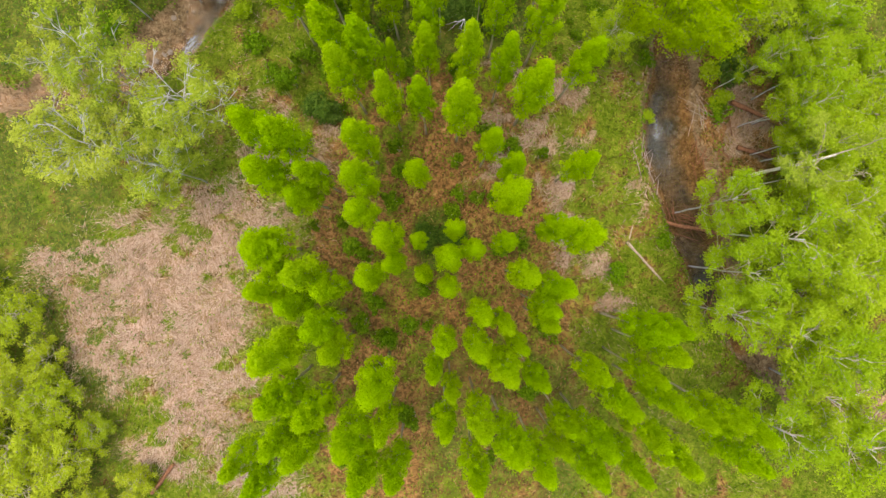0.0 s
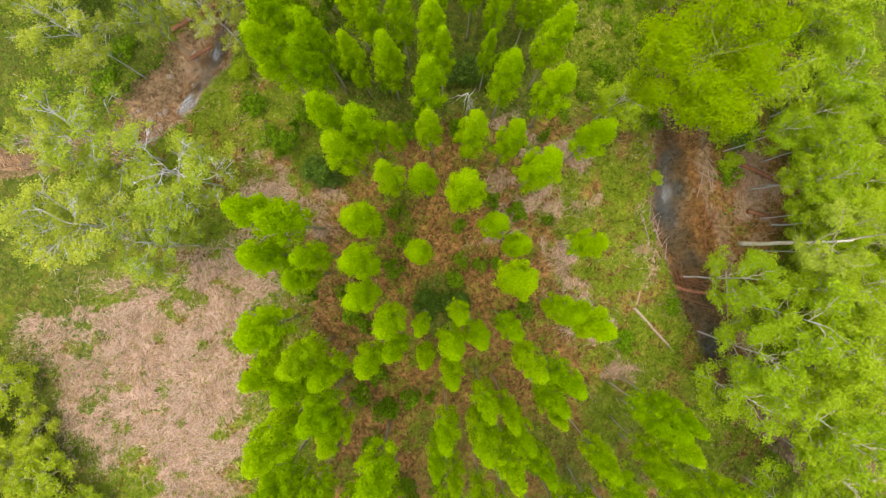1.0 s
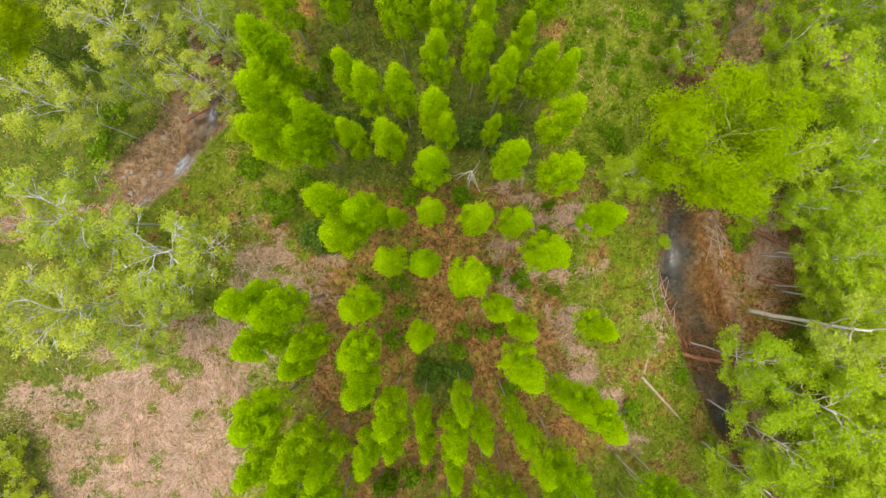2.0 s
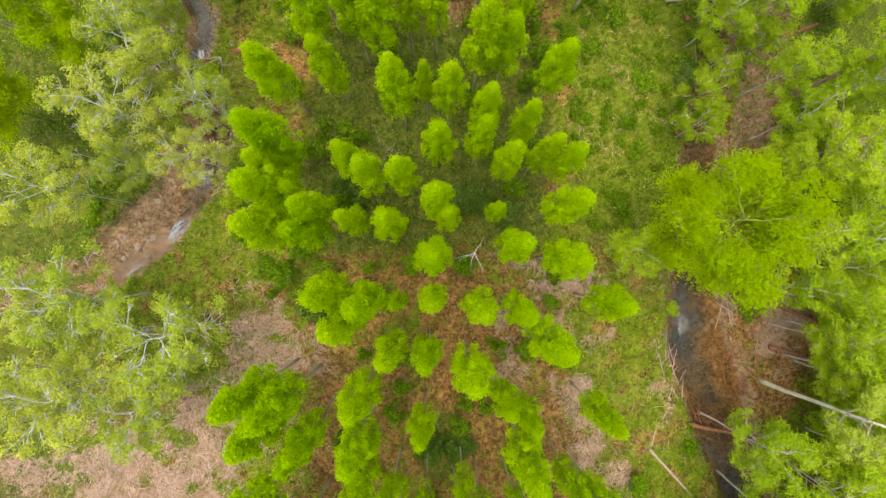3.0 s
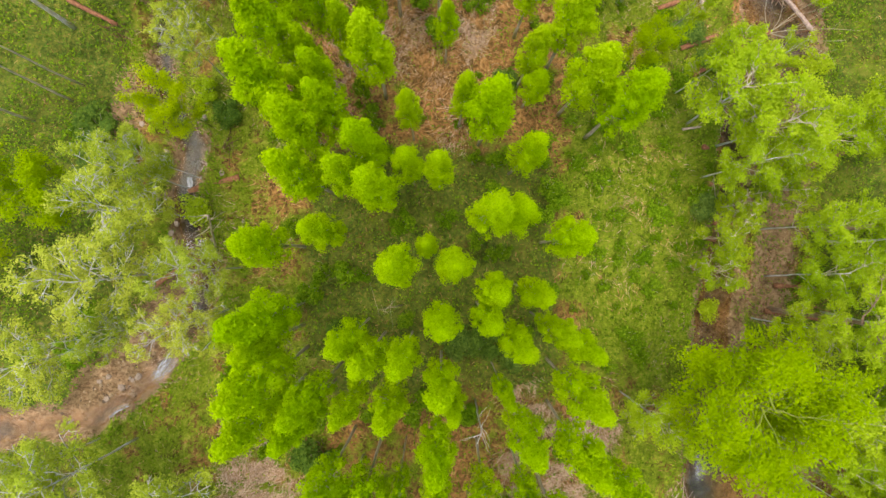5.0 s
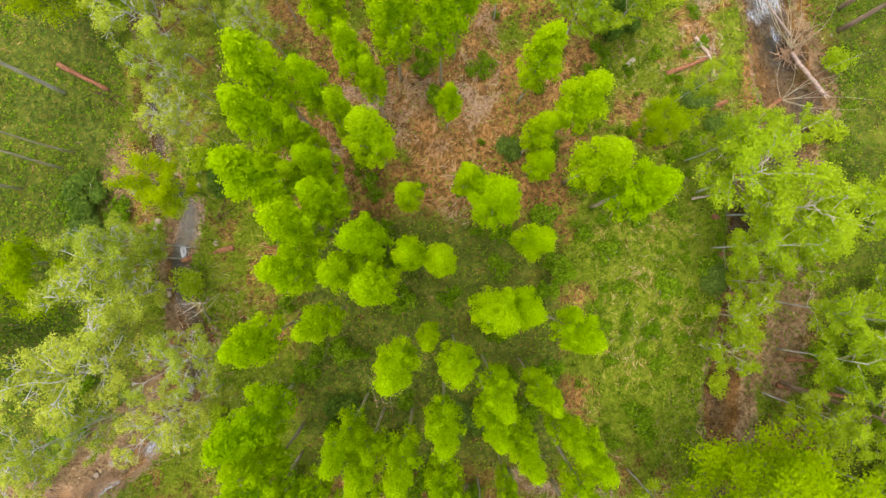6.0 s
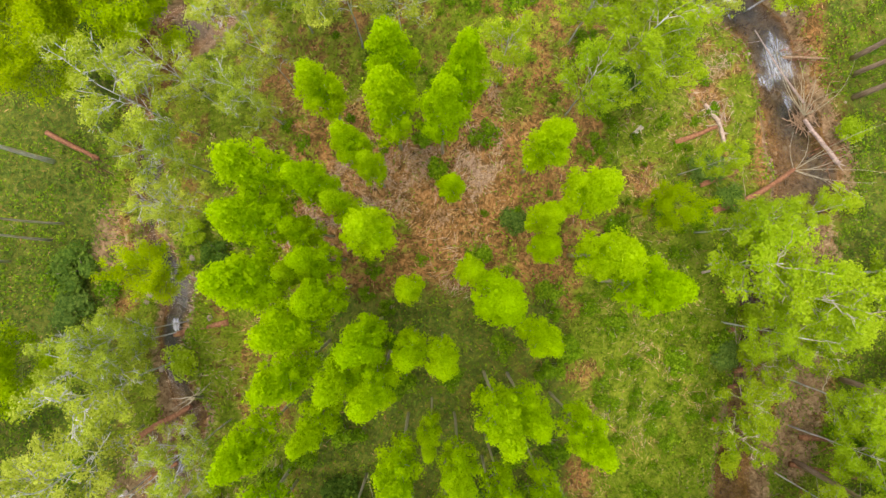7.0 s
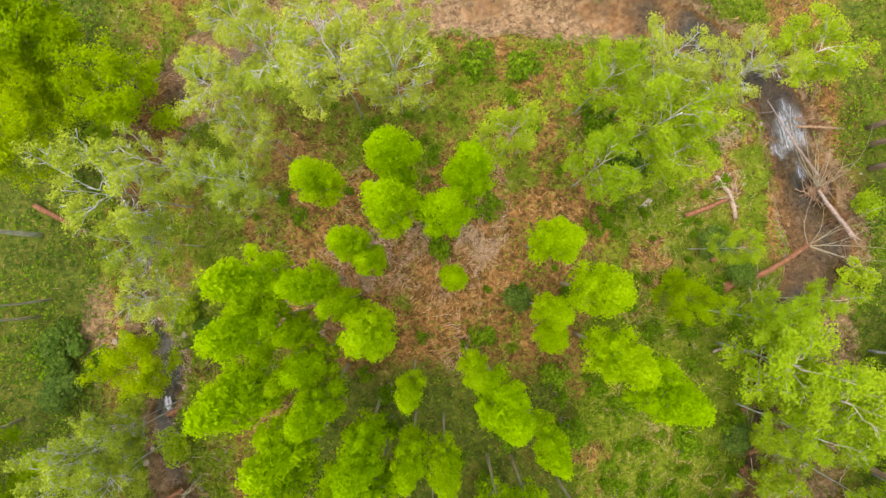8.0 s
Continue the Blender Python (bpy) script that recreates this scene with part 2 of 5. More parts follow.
def tube(points, radii, sides=6, cap=True):
    """A round limb along points."""
    pts = [Vector(p) for p in points]
    verts, faces = [], []
    for i, p in enumerate(pts):
        d = (pts[min(i + 1, len(pts) - 1)] - pts[max(i - 1, 0)]).normalized()
        u = d.orthogonal().normalized() if abs(d.z) < 0.95 else Vector((1, 0, 0))
        u = (u - d * u.dot(d)).normalized()
        w = d.cross(u)
        for k in range(sides):
            a = 2 * math.pi * k / sides
            verts.append(tuple(p + (u * math.cos(a) + w * math.sin(a)) * radii[i]))
    for i in range(len(pts) - 1):
        for k in range(sides):
            a, b = i * sides + k, i * sides + (k + 1) % sides
            faces.append((a, b, b + sides, a + sides))
    if cap:
        faces.append(tuple(range(sides - 1, -1, -1)))
        faces.append(tuple(range((len(pts) - 1) * sides, len(pts) * sides)))
    return verts, faces


def leaves(centres, facing, sizes, rng, slim=0.62):
    """One pointed leaf at each centre, turned roughly to its facing."""
    n = len(centres)
    f = facing / np.maximum(np.linalg.norm(facing, axis=1, keepdims=True), 1e-6)
    r = rng.normal(size=(n, 3))
    u = np.cross(f, r)
    u /= np.maximum(np.linalg.norm(u, axis=1, keepdims=True), 1e-6)
    w = np.cross(f, u)
    s = sizes[:, None]
    v = np.stack([centres - u * s * 0.7 - w * s * slim, centres - u * s * 0.7 + w * s * slim, centres + u * s], 1)
    q = np.arange(n * 3).reshape(-1, 3)
    return v.reshape(-1, 3).tolist(), q.tolist()


def sway(a, b, n, amount, rng):
    """A slightly crooked line from a to b."""
    a, b = np.array(a, float), np.array(b, float)
    t = np.linspace(0, 1, n)[:, None]
    w = rng.normal(size=(n, 3)) * amount
    w[0] = 0
    return a + (b - a) * t + np.cumsum(w, 0) * 0.5


# ---- the lie of the land ----
CREEK = [(-60, 2), (-44, 9), (-34, 11.5), (-28, 12), (-24, 12.6), (-21, 14.7), (-18.6, 17.3), (-16.4, 19.7), (-15.5, 22), (-16.4, 24.5), (-16.6, 27), (-15.9, 29.9),
         (-17.7, 33), (-17.8, 36.5), (-18.1, 41), (-16.6, 45), (-11, 49), (-5, 51), (0.1, 51), (4, 50.6), (8, 50), (12.4, 50.3), (14.6, 49.3), (18, 47),
         (20.3, 45), (20.9, 42.4), (21.9, 39), (22.6, 35.6), (21.6, 33.6), (19.9, 31.4), (19.0, 28), (18.7, 24.6), (17.9, 20.4), (17.4, 17), (17.6, 13.5), (17.3, 10),
         (17.2, 6.9), (18.4, 3.7), (19.1, 0.3), (20.1, -2.7), (21.2, -5), (22.8, -7.3), (25.5, -9.8), (30, -12), (40, -14), (70, -20)]
SIDE_BED = [(20.6, 19), (21.1, 21.8), (21.9, 25), (22.8, 29), (22.6, 31.5)]


# The thread of deeper water within the bed.
DEEP = [(-60, 1.5), (-44, 8.5), (-34, 11), (-28, 11.4), (-24.5, 11.6), (-20.8, 12.4), (-18.3, 15), (-16.6, 17.6), (-15.7, 20), (-15.2, 22), (-16.2, 24.5), (-16.6, 27), (-16.2, 29.9), (-17.3, 33), (-17.5, 36.5),
        (-18.1, 41), (-16.6, 45), (-11, 49.3), (-5, 51.3), (0.1, 51.4), (4, 51), (8, 50.4), (12.4, 50.3), (14.6, 49.3), (18, 47), (20.3, 45), (20.9, 42.4), (21.9, 39), (22.6, 35.6), (21.6, 33.6),
        (19.9, 31.4), (18.8, 28), (18.4, 24.6), (17.6, 20.4), (17.0, 17), (16.7, 13.5), (16.5, 10), (16.7, 6.6), (17.6, 3.7), (18.6, 0.3), (19.8, -2.7), (21, -5), (22.8, -7.3), (25.5, -9.8), (30, -12), (40, -14), (70, -20)]


def way_off(line, x, y):
    """Distance from a line on the plan."""
    best = np.full(np.shape(x), 1e9)
    for (ax, ay), (bx, by) in zip(line, line[1:]):
        dx, dy = bx - ax, by - ay
        t = np.clip(((x - ax) * dx + (y - ay) * dy) / (dx * dx + dy * dy), 0, 1)
        best = np.minimum(best, np.hypot(x - ax - t * dx, y - ay - t * dy))
    return best


def bank(x, y):
    """Distance beyond the water's edge; the bed is widest in the two shallow reaches."""
    wide = 1.5 + 0.7 * np.exp(-((y - 44.6) / 2) ** 2) * (x < -10) + 0.6 * np.exp(-((y - 5) / 6) ** 2) * (x > 5) + 0.5 * np.exp(-((y - 15.5) / 4) ** 2) * (x < -10) + 0.75 * np.exp(-((y - 36) / 4.5) ** 2) * (x > 15)
    wide = wide - 0.55 * np.exp(-((y - 26) / 6) ** 2) * (x > 10) - 0.75 * smooth(-22.0, -24.0, x) * (y < 20) - 0.7 * smooth(21, 24, y) * (1 - smooth(40, 43, y)) * (x < -10)
    return way_off(CREEK, x, y) - wide - 0.9 * (fractal(x * 0.35, y * 0.35, 11) - 0.5)


def height(x, y):
    d = bank(x, y)
    inside = 1 - smooth(-0.5, 0.5, d)
    dry = 0.6 * smooth(21.5, 23.5, x) * (y < 0) + 0.2 * smooth(48, 49.3, y) * (x < 11)
    bed = -0.72 - 0.14 * (x > 10) - 0.12 * (x > 10) * (1 - smooth(7, 11, y)) - 0.10 * (x > 15) * smooth(29, 33, y) - 0.4 * (x < -10) * smooth(22, 25, y) * (1 - smooth(38, 41, y)) - 0.62 * fractal(x * 0.45 + 7, y * 0.3, 17) * (1 - smooth(0.2, 1.9 + 0.5 * (y > 30), way_off(DEEP, x, y) + 1.6 * (fractal(x * 0.6, y * 0.6, 15) - 0.5))) + 0.22 * (fractal(x * 0.9, y * 0.9, 8) - 0.5) + dry
    z = np.minimum(bed, -0.3) * inside + 0.35 * (1 - inside) * (fractal(x * 0.16, y * 0.16, 3) - 0.5) + 0.16 * (fractal(x * 1.1, y * 1.1, 5) - 0.5)
    return z - 0.5 * (1 - smooth(0.3, 1.5, way_off(SIDE_BED, x, y)))


# Places where last year's straw lies thick: centre, reach along x and y, thickness.
STRAW_WEST = [(-21, -4, 7.5, 6.5, 1.1), (-19, 1, 7, 3.2, 1), (-17.5, -9, 4.5, 4, 1), (-14, 2.2, 4, 1.9, 0.9), (-26, -1, 4.5, 2.5, 0.85), (-14, -16, 4, 3, 0.8),
              (-20, -14, 4, 2.5, 0.75), (-12.5, 9.7, 2.6, 2, 0.75), (-11, 7, 4, 1.5, 0.7), (-16, 4.3, 3.4, 1.6, 0.8), (-8.6, 9.5, 1.5, 1, 0.65)]
STRAW_EAST = [(8.9, 11.4, 1.6, 1.6, 0.9), (6, 9.8, 1.8, 1.2, 0.8), (7.6, 8.1, 1.8, 1.2, 0.8), (8.4, 4.4, 1.1, 2, 0.9), (9.2, 0.7, 1.2, 2, 0.9), (11.5, -1.5, 1, 1.2, 0.7),
              (12.3, -4, 1, 1.3, 0.7), (4.5, 7, 1.5, 1.2, 0.7), (3.6, 5.3, 2, 1, 0.55), (14.9, 5, 0.9, 4, 0.6), (5, 13.1, 1.6, 0.8, 0.7), (11, 7, 0.7, 1, 0.5), (22.2, 8.2, 1.7, 3.8, 0.9)]
STRAW_NORTH = [(-4.6, 36.3, 2.3, 1.6, 1.1), (-7.6, 33.4, 1.8, 1.9, 1.1), (-2.1, 37, 2.4, 1.6, 0.9), (2.2, 36.8, 1.5, 3.0, 1.05), (3.2, 42.2, 1.0, 2.0, 1.0), (0.6, 33.4, 2.0, 1.5, 0.75),
               (-1.4, 34.9, 1.6, 1.2, 0.8), (1.2, 30.6, 1.6, 1.2, 0.6), (-5.6, 39.6, 1.5, 1.2, 0.7), (12.3, 25.3, 0.9, 1, 0.7), (14.6, 38.5, 1.5, 1, 0.6), (16.3, 41.5, 1.2, 2.5, 0.75), (13.8, 31.3, 1, 0.5, 0.6),
               (9.9, 22, 0.8, 0.6, 0.45), (24, 8.5, 3, 3, 0.6)]


def straw_cover(x, y):
    wx, wy = x + 4.0 * (fractal(x * 0.7, y * 0.7, 21, 4) - 0.5), y + 4.0 * (fractal(x * 0.7, y * 0.7, 25, 4) - 0.5)
    s = np.zeros(np.shape(x))
    for cx, cy, rx, ry, k in STRAW_WEST + STRAW_EAST + [(a, b, c, d, 0.5 * e) for a, b, c, d, e in STRAW_NORTH]:
        s = np.maximum(s, k * (1 - smooth(0.4, 1.4, np.hypot((wx - cx) / rx, (wy - cy) / ry))))
    return s * (0.22 + 0.85 * smooth(0.32, 0.52, fractal(x * 0.75, y * 1.1, 29, 4)))


# Smaller tan patches in the meadow and along the western creek.
DRY_PATCHES = [(11.5, 20, 2.2, 1.6, 0.5), (13.5, 29, 2.2, 1.3, 0.55), (9.5, 24, 1.7, 1.3, 0.5), (12, 33, 2.2, 1.3, 0.55), (10.5, 28.5, 1.8, 1.0, 0.5), (14.5, 22.5, 1.0, 1.8, 0.45), (9, 18, 1.3, 1.3, 0.45),
               (-10.5, 27, 1.3, 1.8, 0.55), (-11, 22, 1.3, 1.8, 0.5), (-18.9, 31, 0.9, 3.8, 0.9), (8.5, 41, 1.8, 1.3, 0.55), (-8, 42, 2.2, 1.3, 0.55), (12, 36, 1.8, 1.3, 0.55), (6, 38.5, 1.6, 1.6, 0.6)]


def dry_cover(x, y):
    """Dry tan grass of the northern clearing."""
    wx, wy = x + 3.0 * (fractal(x * 0.7, y * 0.7, 22, 4) - 0.5), y + 3.0 * (fractal(x * 0.7, y * 0.7, 26, 4) - 0.5)
    s = np.zeros(np.shape(x))
    for cx, cy, rx, ry, k in STRAW_NORTH + DRY_PATCHES:
        s = np.maximum(s, k * (1 - smooth(0.5, 1.5, np.hypot((wx - cx) / rx, (wy - cy) / ry))))
    return np.clip(s, 0, 1)


def green_cover(x, y):
    """Green growth is thin under the dense stand and thick in the clearings and along the water."""
    inside = (1 - smooth(7.5, 10.5, np.abs(x + 0.6 * np.sin(y * 0.3)))) * (1 - smooth(38, 42, y))
    g = 0.70 - 0.20 * smooth(29, 33, y) * (1 - smooth(8, 12, np.abs(x + 1))) * (1 - inside) - 0.42 * inside * (1 - 0.75 * smooth(12, 16, y) * (1 - smooth(27, 31, y)))
    g = g - 0.5 * smooth(18.5, 19.5, x) * (1 - smooth(23, 25, x)) * smooth(0, 3, y)
    g = g + 0.38 * smooth(7, 10, x) * smooth(14, 18, y) * (1 - smooth(30, 36, y))
    g = g - 0.45 * dry_cover(x, y)
    return np.clip(g + 0.8 * (fractal(x * 0.45, y * 0.45, 31, 4) - 0.5) + 0.9 * (fractal(x * 1.7, y * 1.7, 35, 2) - 0.5), 0, 1)


def ivy_shade_cover(x, y):
    """Dark green ground cover with tree shade painted in: in the heart of the stand, and under the trees of the outer
    banks.
    """
    heart = 0.92 * (1 - smooth(7, 9, np.abs(x + 0.8))) * smooth(11.5, 15.5, y) * (1 - smooth(27, 32, y))
    south = 0.75 * (1 - smooth(1.2, 2.6, np.hypot(x + 0.4, (y - 0.8) * 0.8))) + 0.5 * (1 - smooth(5, 8, np.abs(x - 4))) * (1 - smooth(-9, -4, y))
    # The western terms darken the ground to paint shade among the trees.
    outer = 1.0 * smooth(-18.8, -20.2, x) * smooth(12, 14, y) + 0.7 * smooth(22.5, 24, x) * smooth(10, 12, y) + 0.7 * smooth(-22, -24.5, x) * (1 - smooth(10, 13, y))
    east = 0.35 * (1 - smooth(0.6, 1.6, np.abs(x - 15.6))) * smooth(18, 22, y) * (1 - smooth(34, 37, y))
    return np.clip(np.maximum.reduce([heart, south, outer, east]) * (1 - 0.9 * dry_cover(x, y)) * (0.35 + 1.2 * fractal(x * 0.7, y * 0.7, 41, 3)), 0, 1)


def mud_cover(x, y):
    d = bank(x, y) + 1.2 * (fractal(x * 0.9, y * 0.9, 13) - 0.5)
    m = 1 - smooth(-0.2, 0.7, d)
    return np.maximum.reduce([m, 0.9 * (1 - smooth(0.7, 2.0, way_off(SIDE_BED, x, y))), 0.35 * (1 - smooth(0.6, 1.3, np.hypot((x - 21.8) / 2.2, (y - 7) / 4.5))), 0.8 * (1 - smooth(0.5, 1.3, np.hypot((x + 20.0) / 1.1, (y - 32) / 3.4)))])


def spaced(lo, hi, step, far):
    mid = np.arange(lo, hi + step / 2, step)
    out = step * np.cumsum(1.35 ** np.arange(1, 40))
    out = out[out < far]
    return np.concatenate([lo - out[::-1], mid, hi + out])


def build_ground():
    xs, ys = spaced(-35, 35, 0.3, 1800), spaced(-21, 55, 0.3, 1800)
    gx, gy = np.meshgrid(xs, ys)
    x, y = gx.ravel(), gy.ravel()
    z = height(x, y)
    nx, ny = len(xs), len(ys)
    i = np.arange(nx * ny).reshape(ny, nx)
    quads = np.stack([i[:-1, :-1], i[:-1, 1:], i[1:, 1:], i[1:, :-1]], -1).reshape(-1, 4)
    ob = mesh_object("ground", np.stack([x, y, z], 1).tolist(), quads.tolist(), GROUND, shade=True)
    ca = ob.data.color_attributes.new("cover", "FLOAT_COLOR", "POINT")
    ca.data.foreach_set("color", np.stack([straw_cover(x, y), green_cover(x, y), mud_cover(x, y), ivy_shade_cover(x, y)], 1).ravel())
    return tagged(ob, "valley floor of leaf litter, green weeds and matted straw", "ground", kind="structure")


def build_water():
    """A ribbon of water that follows the creek."""
    pts = [Vector((a, b, 0)) for a, b in CREEK]
    verts, faces, level = [], [], -0.80
    fine = []
    for a, b in zip(pts, pts[1:]):
        n = max(2, int((b - a).length / 0.45))
        fine += [a.lerp(b, k / n) for k in range(n)]
    fine.append(pts[-1])
    for _ in range(3):
        fine = [fine[0]] + [(fine[k - 1] + fine[k] * 2 + fine[k + 1]) / 4 for k in range(1, len(fine) - 1)] + [fine[-1]]
    for k, p in enumerate(fine):
        d = (fine[min(k + 1, len(fine) - 1)] - fine[max(k - 1, 0)]).normalized()
        side = Vector((-d.y, d.x, 0)) * 3.0
        for j in range(17):
            q = p + side * (j / 8 - 1)
            verts.append((q.x, q.y, level + 0.02 * math.sin(k * 1.3 + j * 2)))
        if k:
            faces += [((k - 1) * 17 + j, (k - 1) * 17 + j + 1, k * 17 + j + 1, k * 17 + j) for j in range(16)]
    ob = mesh_object("creek_water", verts, faces, WATER, shade=True)
    ob.visible_shadow = False
    v = np.array(verts)
    deep = np.clip((level - height(v[:, 0], v[:, 1])) / 0.6, 0, 1)
    ca = ob.data.color_attributes.new("depth", "FLOAT_COLOR", "POINT")
    ca.data.foreach_set("color", np.stack([deep, deep, deep, np.ones_like(deep)], 1).ravel())
    return tagged(ob, "shallow clear creek water over a brown bed", "water", kind="structure")


def z_at(x, y):
    return float(height(np.array([float(x)]), np.array([float(y)]))[0])


ground = build_ground()
water = build_water()


# ---- trees ----
def thing(name, label, category, group=""):
    return tagged(new(name), label, category, group)


def young_tree(seed):
    """A slim young broadleaf, 12 m tall: straight stem, upright limbs, a tall lumpy crown 2.4 m wide."""
    rng = np.random.default_rng(seed)
    top, low, r = 12.0, 4.3 + rng.uniform(-0.6, 0.9), 1.2
    tree = thing("young_tree", "slim young broadleaf tree with bright yellow-green spring leaves", "tree", "stand of young trees")
    stem = sway((0, 0, -0.25), (rng.uniform(-0.15, 0.15), rng.uniform(-0.15, 0.15), top - 1.3), 9, 0.05, rng)
    part("trunk", tube(stem, np.linspace(0.12, 0.012, 9), 7), BARK_GREY, tree)
    limbs, lobes = [], []
    for k in range(44):
        u = (k + rng.uniform(0, 1)) / 44
        z = low + (top - 0.45 - low) * u
        wide = r * (0.5 + 0.5 * math.sin(math.pi * min(0.5, 0.10 + 1.1 * u))) * (1 - 0.75 * (max(0, u - 0.36) / 0.64) ** 1.8)
        a = k * 2.4 + rng.uniform(-0.5, 0.5)
        size = rng.uniform(0.30, 0.58) * (1.0 - 0.2 * u)
        out = max(0.0, wide * rng.uniform(0.80, 1.20) - size * 0.8)
        c = np.array([stem[6][0] + out * math.cos(a), stem[6][1] + out * math.sin(a), z])
        lobes.append((c, size, 0.22 + 1.0 * u))
        base = np.array([stem[5][0], stem[5][1], max(2.5, z - rng.uniform(0.7, 1.5))])
        limbs.append(tube(sway(base, base + (c - base) * 0.72, 4, 0.04, rng), [0.02, 0.016, 0.012, 0.008], 4, False))
    for k in range(7):
        lobes.append((np.array([stem[6][0], stem[6][1], low + 1.4 + (top - 2.4 - low) * k / 6]), 0.55, 0.5 + 0.08 * k))
    lobes.append((np.array([stem[-1][0], stem[-1][1], top - 0.5]), 0.42, 1.2))
    part("branchwork", join(limbs), BARK_GREY, tree)
    mid, size, share = np.array([l[0] for l in lobes]), np.array([l[1] for l in lobes]), np.array([l[2] for l in lobes])
    share = share * size ** 2
    pos, face, big = [], [], []
    for n, near, far, lo, hi in ((1500, 0.4, 0.8, 0.105, 0.17), (5000, 0.74, 1.10, 0.048, 0.086)):
        pick = rng.choice(len(lobes), n, p=share / share.sum())
        d = rng.normal(size=(n, 3))
        d[:, 2] += 0.35
        d[:, :2] += 0.5 * (mid[pick, :2] - stem[6][:2])
        d /= np.linalg.norm(d, axis=1, keepdims=True)
        rad = size[pick] * rng.uniform(near, far, n) * (1 + 0.3 * (rng.uniform(size=n) < 0.12))
        pos.append(mid[pick] + d * rad[:, None] * np.array([1, 1, 1.25]))
        face.append(d * 0.75 + rng.normal(size=(n, 3)) * 0.35 + np.array([0, 0, 0.6]))
        big.append(rng.uniform(lo, hi, n))
    part("crown", leaves(np.concatenate(pos), np.concatenate(face), np.concatenate(big), rng), LEAF_YOUNG, tree, shade=False)
    return tree


def open_tree(seed, name, label, group, leaf, bark, top=10.5, r=2.2, count=3600, size=(0.06, 0.12), thick=0.17, limbs=9, airy=0.34, low=0.45, limb_bark=None, full=0.34):
    """A spreading broadleaf: a forked stem, crooked limbs and twigs, and leaves in loose sprays along them."""
    rng = np.random.default_rng(seed)
    tree = thing(name, label, "tree", group)
    stem = sway((0, 0, -0.3), (rng.uniform(-0.4, 0.4), rng.uniform(-0.4, 0.4), top * 0.82), 8, 0.09, rng)
    trunk = part("trunk", tube(stem, np.linspace(thick, thick * 0.3, 8), 8), bark, tree)
    sprays = []
    for k in range(limbs):
        u = (k + rng.uniform(0, 0.9)) / limbs
        start = stem[0] + (stem[-1] - stem[0]) * (low + (0.98 - low) * u)
        a = k * 2.4 + rng.uniform(-0.4, 0.4)
        reach = r * rng.uniform(0.72, 1.0) * (1.05 - 0.45 * u)
        rise = top * (0.10 + 0.12 * rng.uniform())
        end = start + np.array([reach * math.cos(a), reach * math.sin(a), rise])
        end[2] = min(end[2], top)
        line = sway(start, end, 6, 0.17, rng)
        wood = []
        wood.append(tube(line, np.linspace(thick * 0.36, 0.018, 6), 5, False))
        for j in range(7):
            f = rng.uniform(0.3, 1.0)
            q = line[0] + (line[-1] - line[0]) * f
            q = line[min(5, int(f * 5))] if rng.uniform() < 0.5 else q
            b = a + rng.uniform(-1.3, 1.3)
            tip = q + np.array([math.cos(b), math.sin(b), rng.uniform(-0.1, 0.7)]) * r * rng.uniform(0.22, 0.48)
            tip[2] = min(tip[2], top + 0.2)
            twig = sway(q, tip, 4, 0.06, rng)
            wood.append(tube(twig, np.linspace(0.020, 0.009, 4), 3, False))
            for _ in range(4):
                b2 = b + rng.uniform(-1.2, 1.2)
                end2 = twig[2] + np.array([math.cos(b2), math.sin(b2), rng.uniform(-0.2, 0.6)]) * r * rng.uniform(0.10, 0.22)
                wood.append(tube([twig[2], end2], [0.014, 0.008], 3, False))
                sprays.append(end2)
            sprays += [twig[1], twig[2], tip, tip]
        part("limb", join(wood), limb_bark or bark, trunk)
    tips = np.array(sprays)
    tips = tips[rng.uniform(size=len(tips)) < full] + np.array([0, 0, 0.12])
    swell = rng.uniform(0.5, 1.25, len(tips)) * airy
    share = swell ** 2
    pos, face, big = [], [], []
    for n, near, far, grow in ((count // 6, 0.15, 0.6, 1.5), (count - count // 6, 0.5, 1.1, 1.0)):
        pick = rng.choice(len(tips), n, p=share / share.sum())
        d = rng.normal(size=(n, 3))
        d[:, 2] += 0.5
        d /= np.linalg.norm(d, axis=1, keepdims=True)
        reach = swell[pick] * rng.uniform(near, far, n) * (1 + 0.35 * (rng.uniform(size=n) < 0.1))
        pos.append(tips[pick] + d * reach[:, None] * np.array([1, 1, 0.75]))
        face.append(d * 0.8 + rng.normal(size=(n, 3)) * 0.4 + np.array([0, 0, 0.6]))
        big.append(rng.uniform(*size, n) * grow)
    part("crown", leaves(np.concatenate(pos), np.concatenate(face), np.concatenate(big), rng), leaf, tree, shade=False)
    return tree


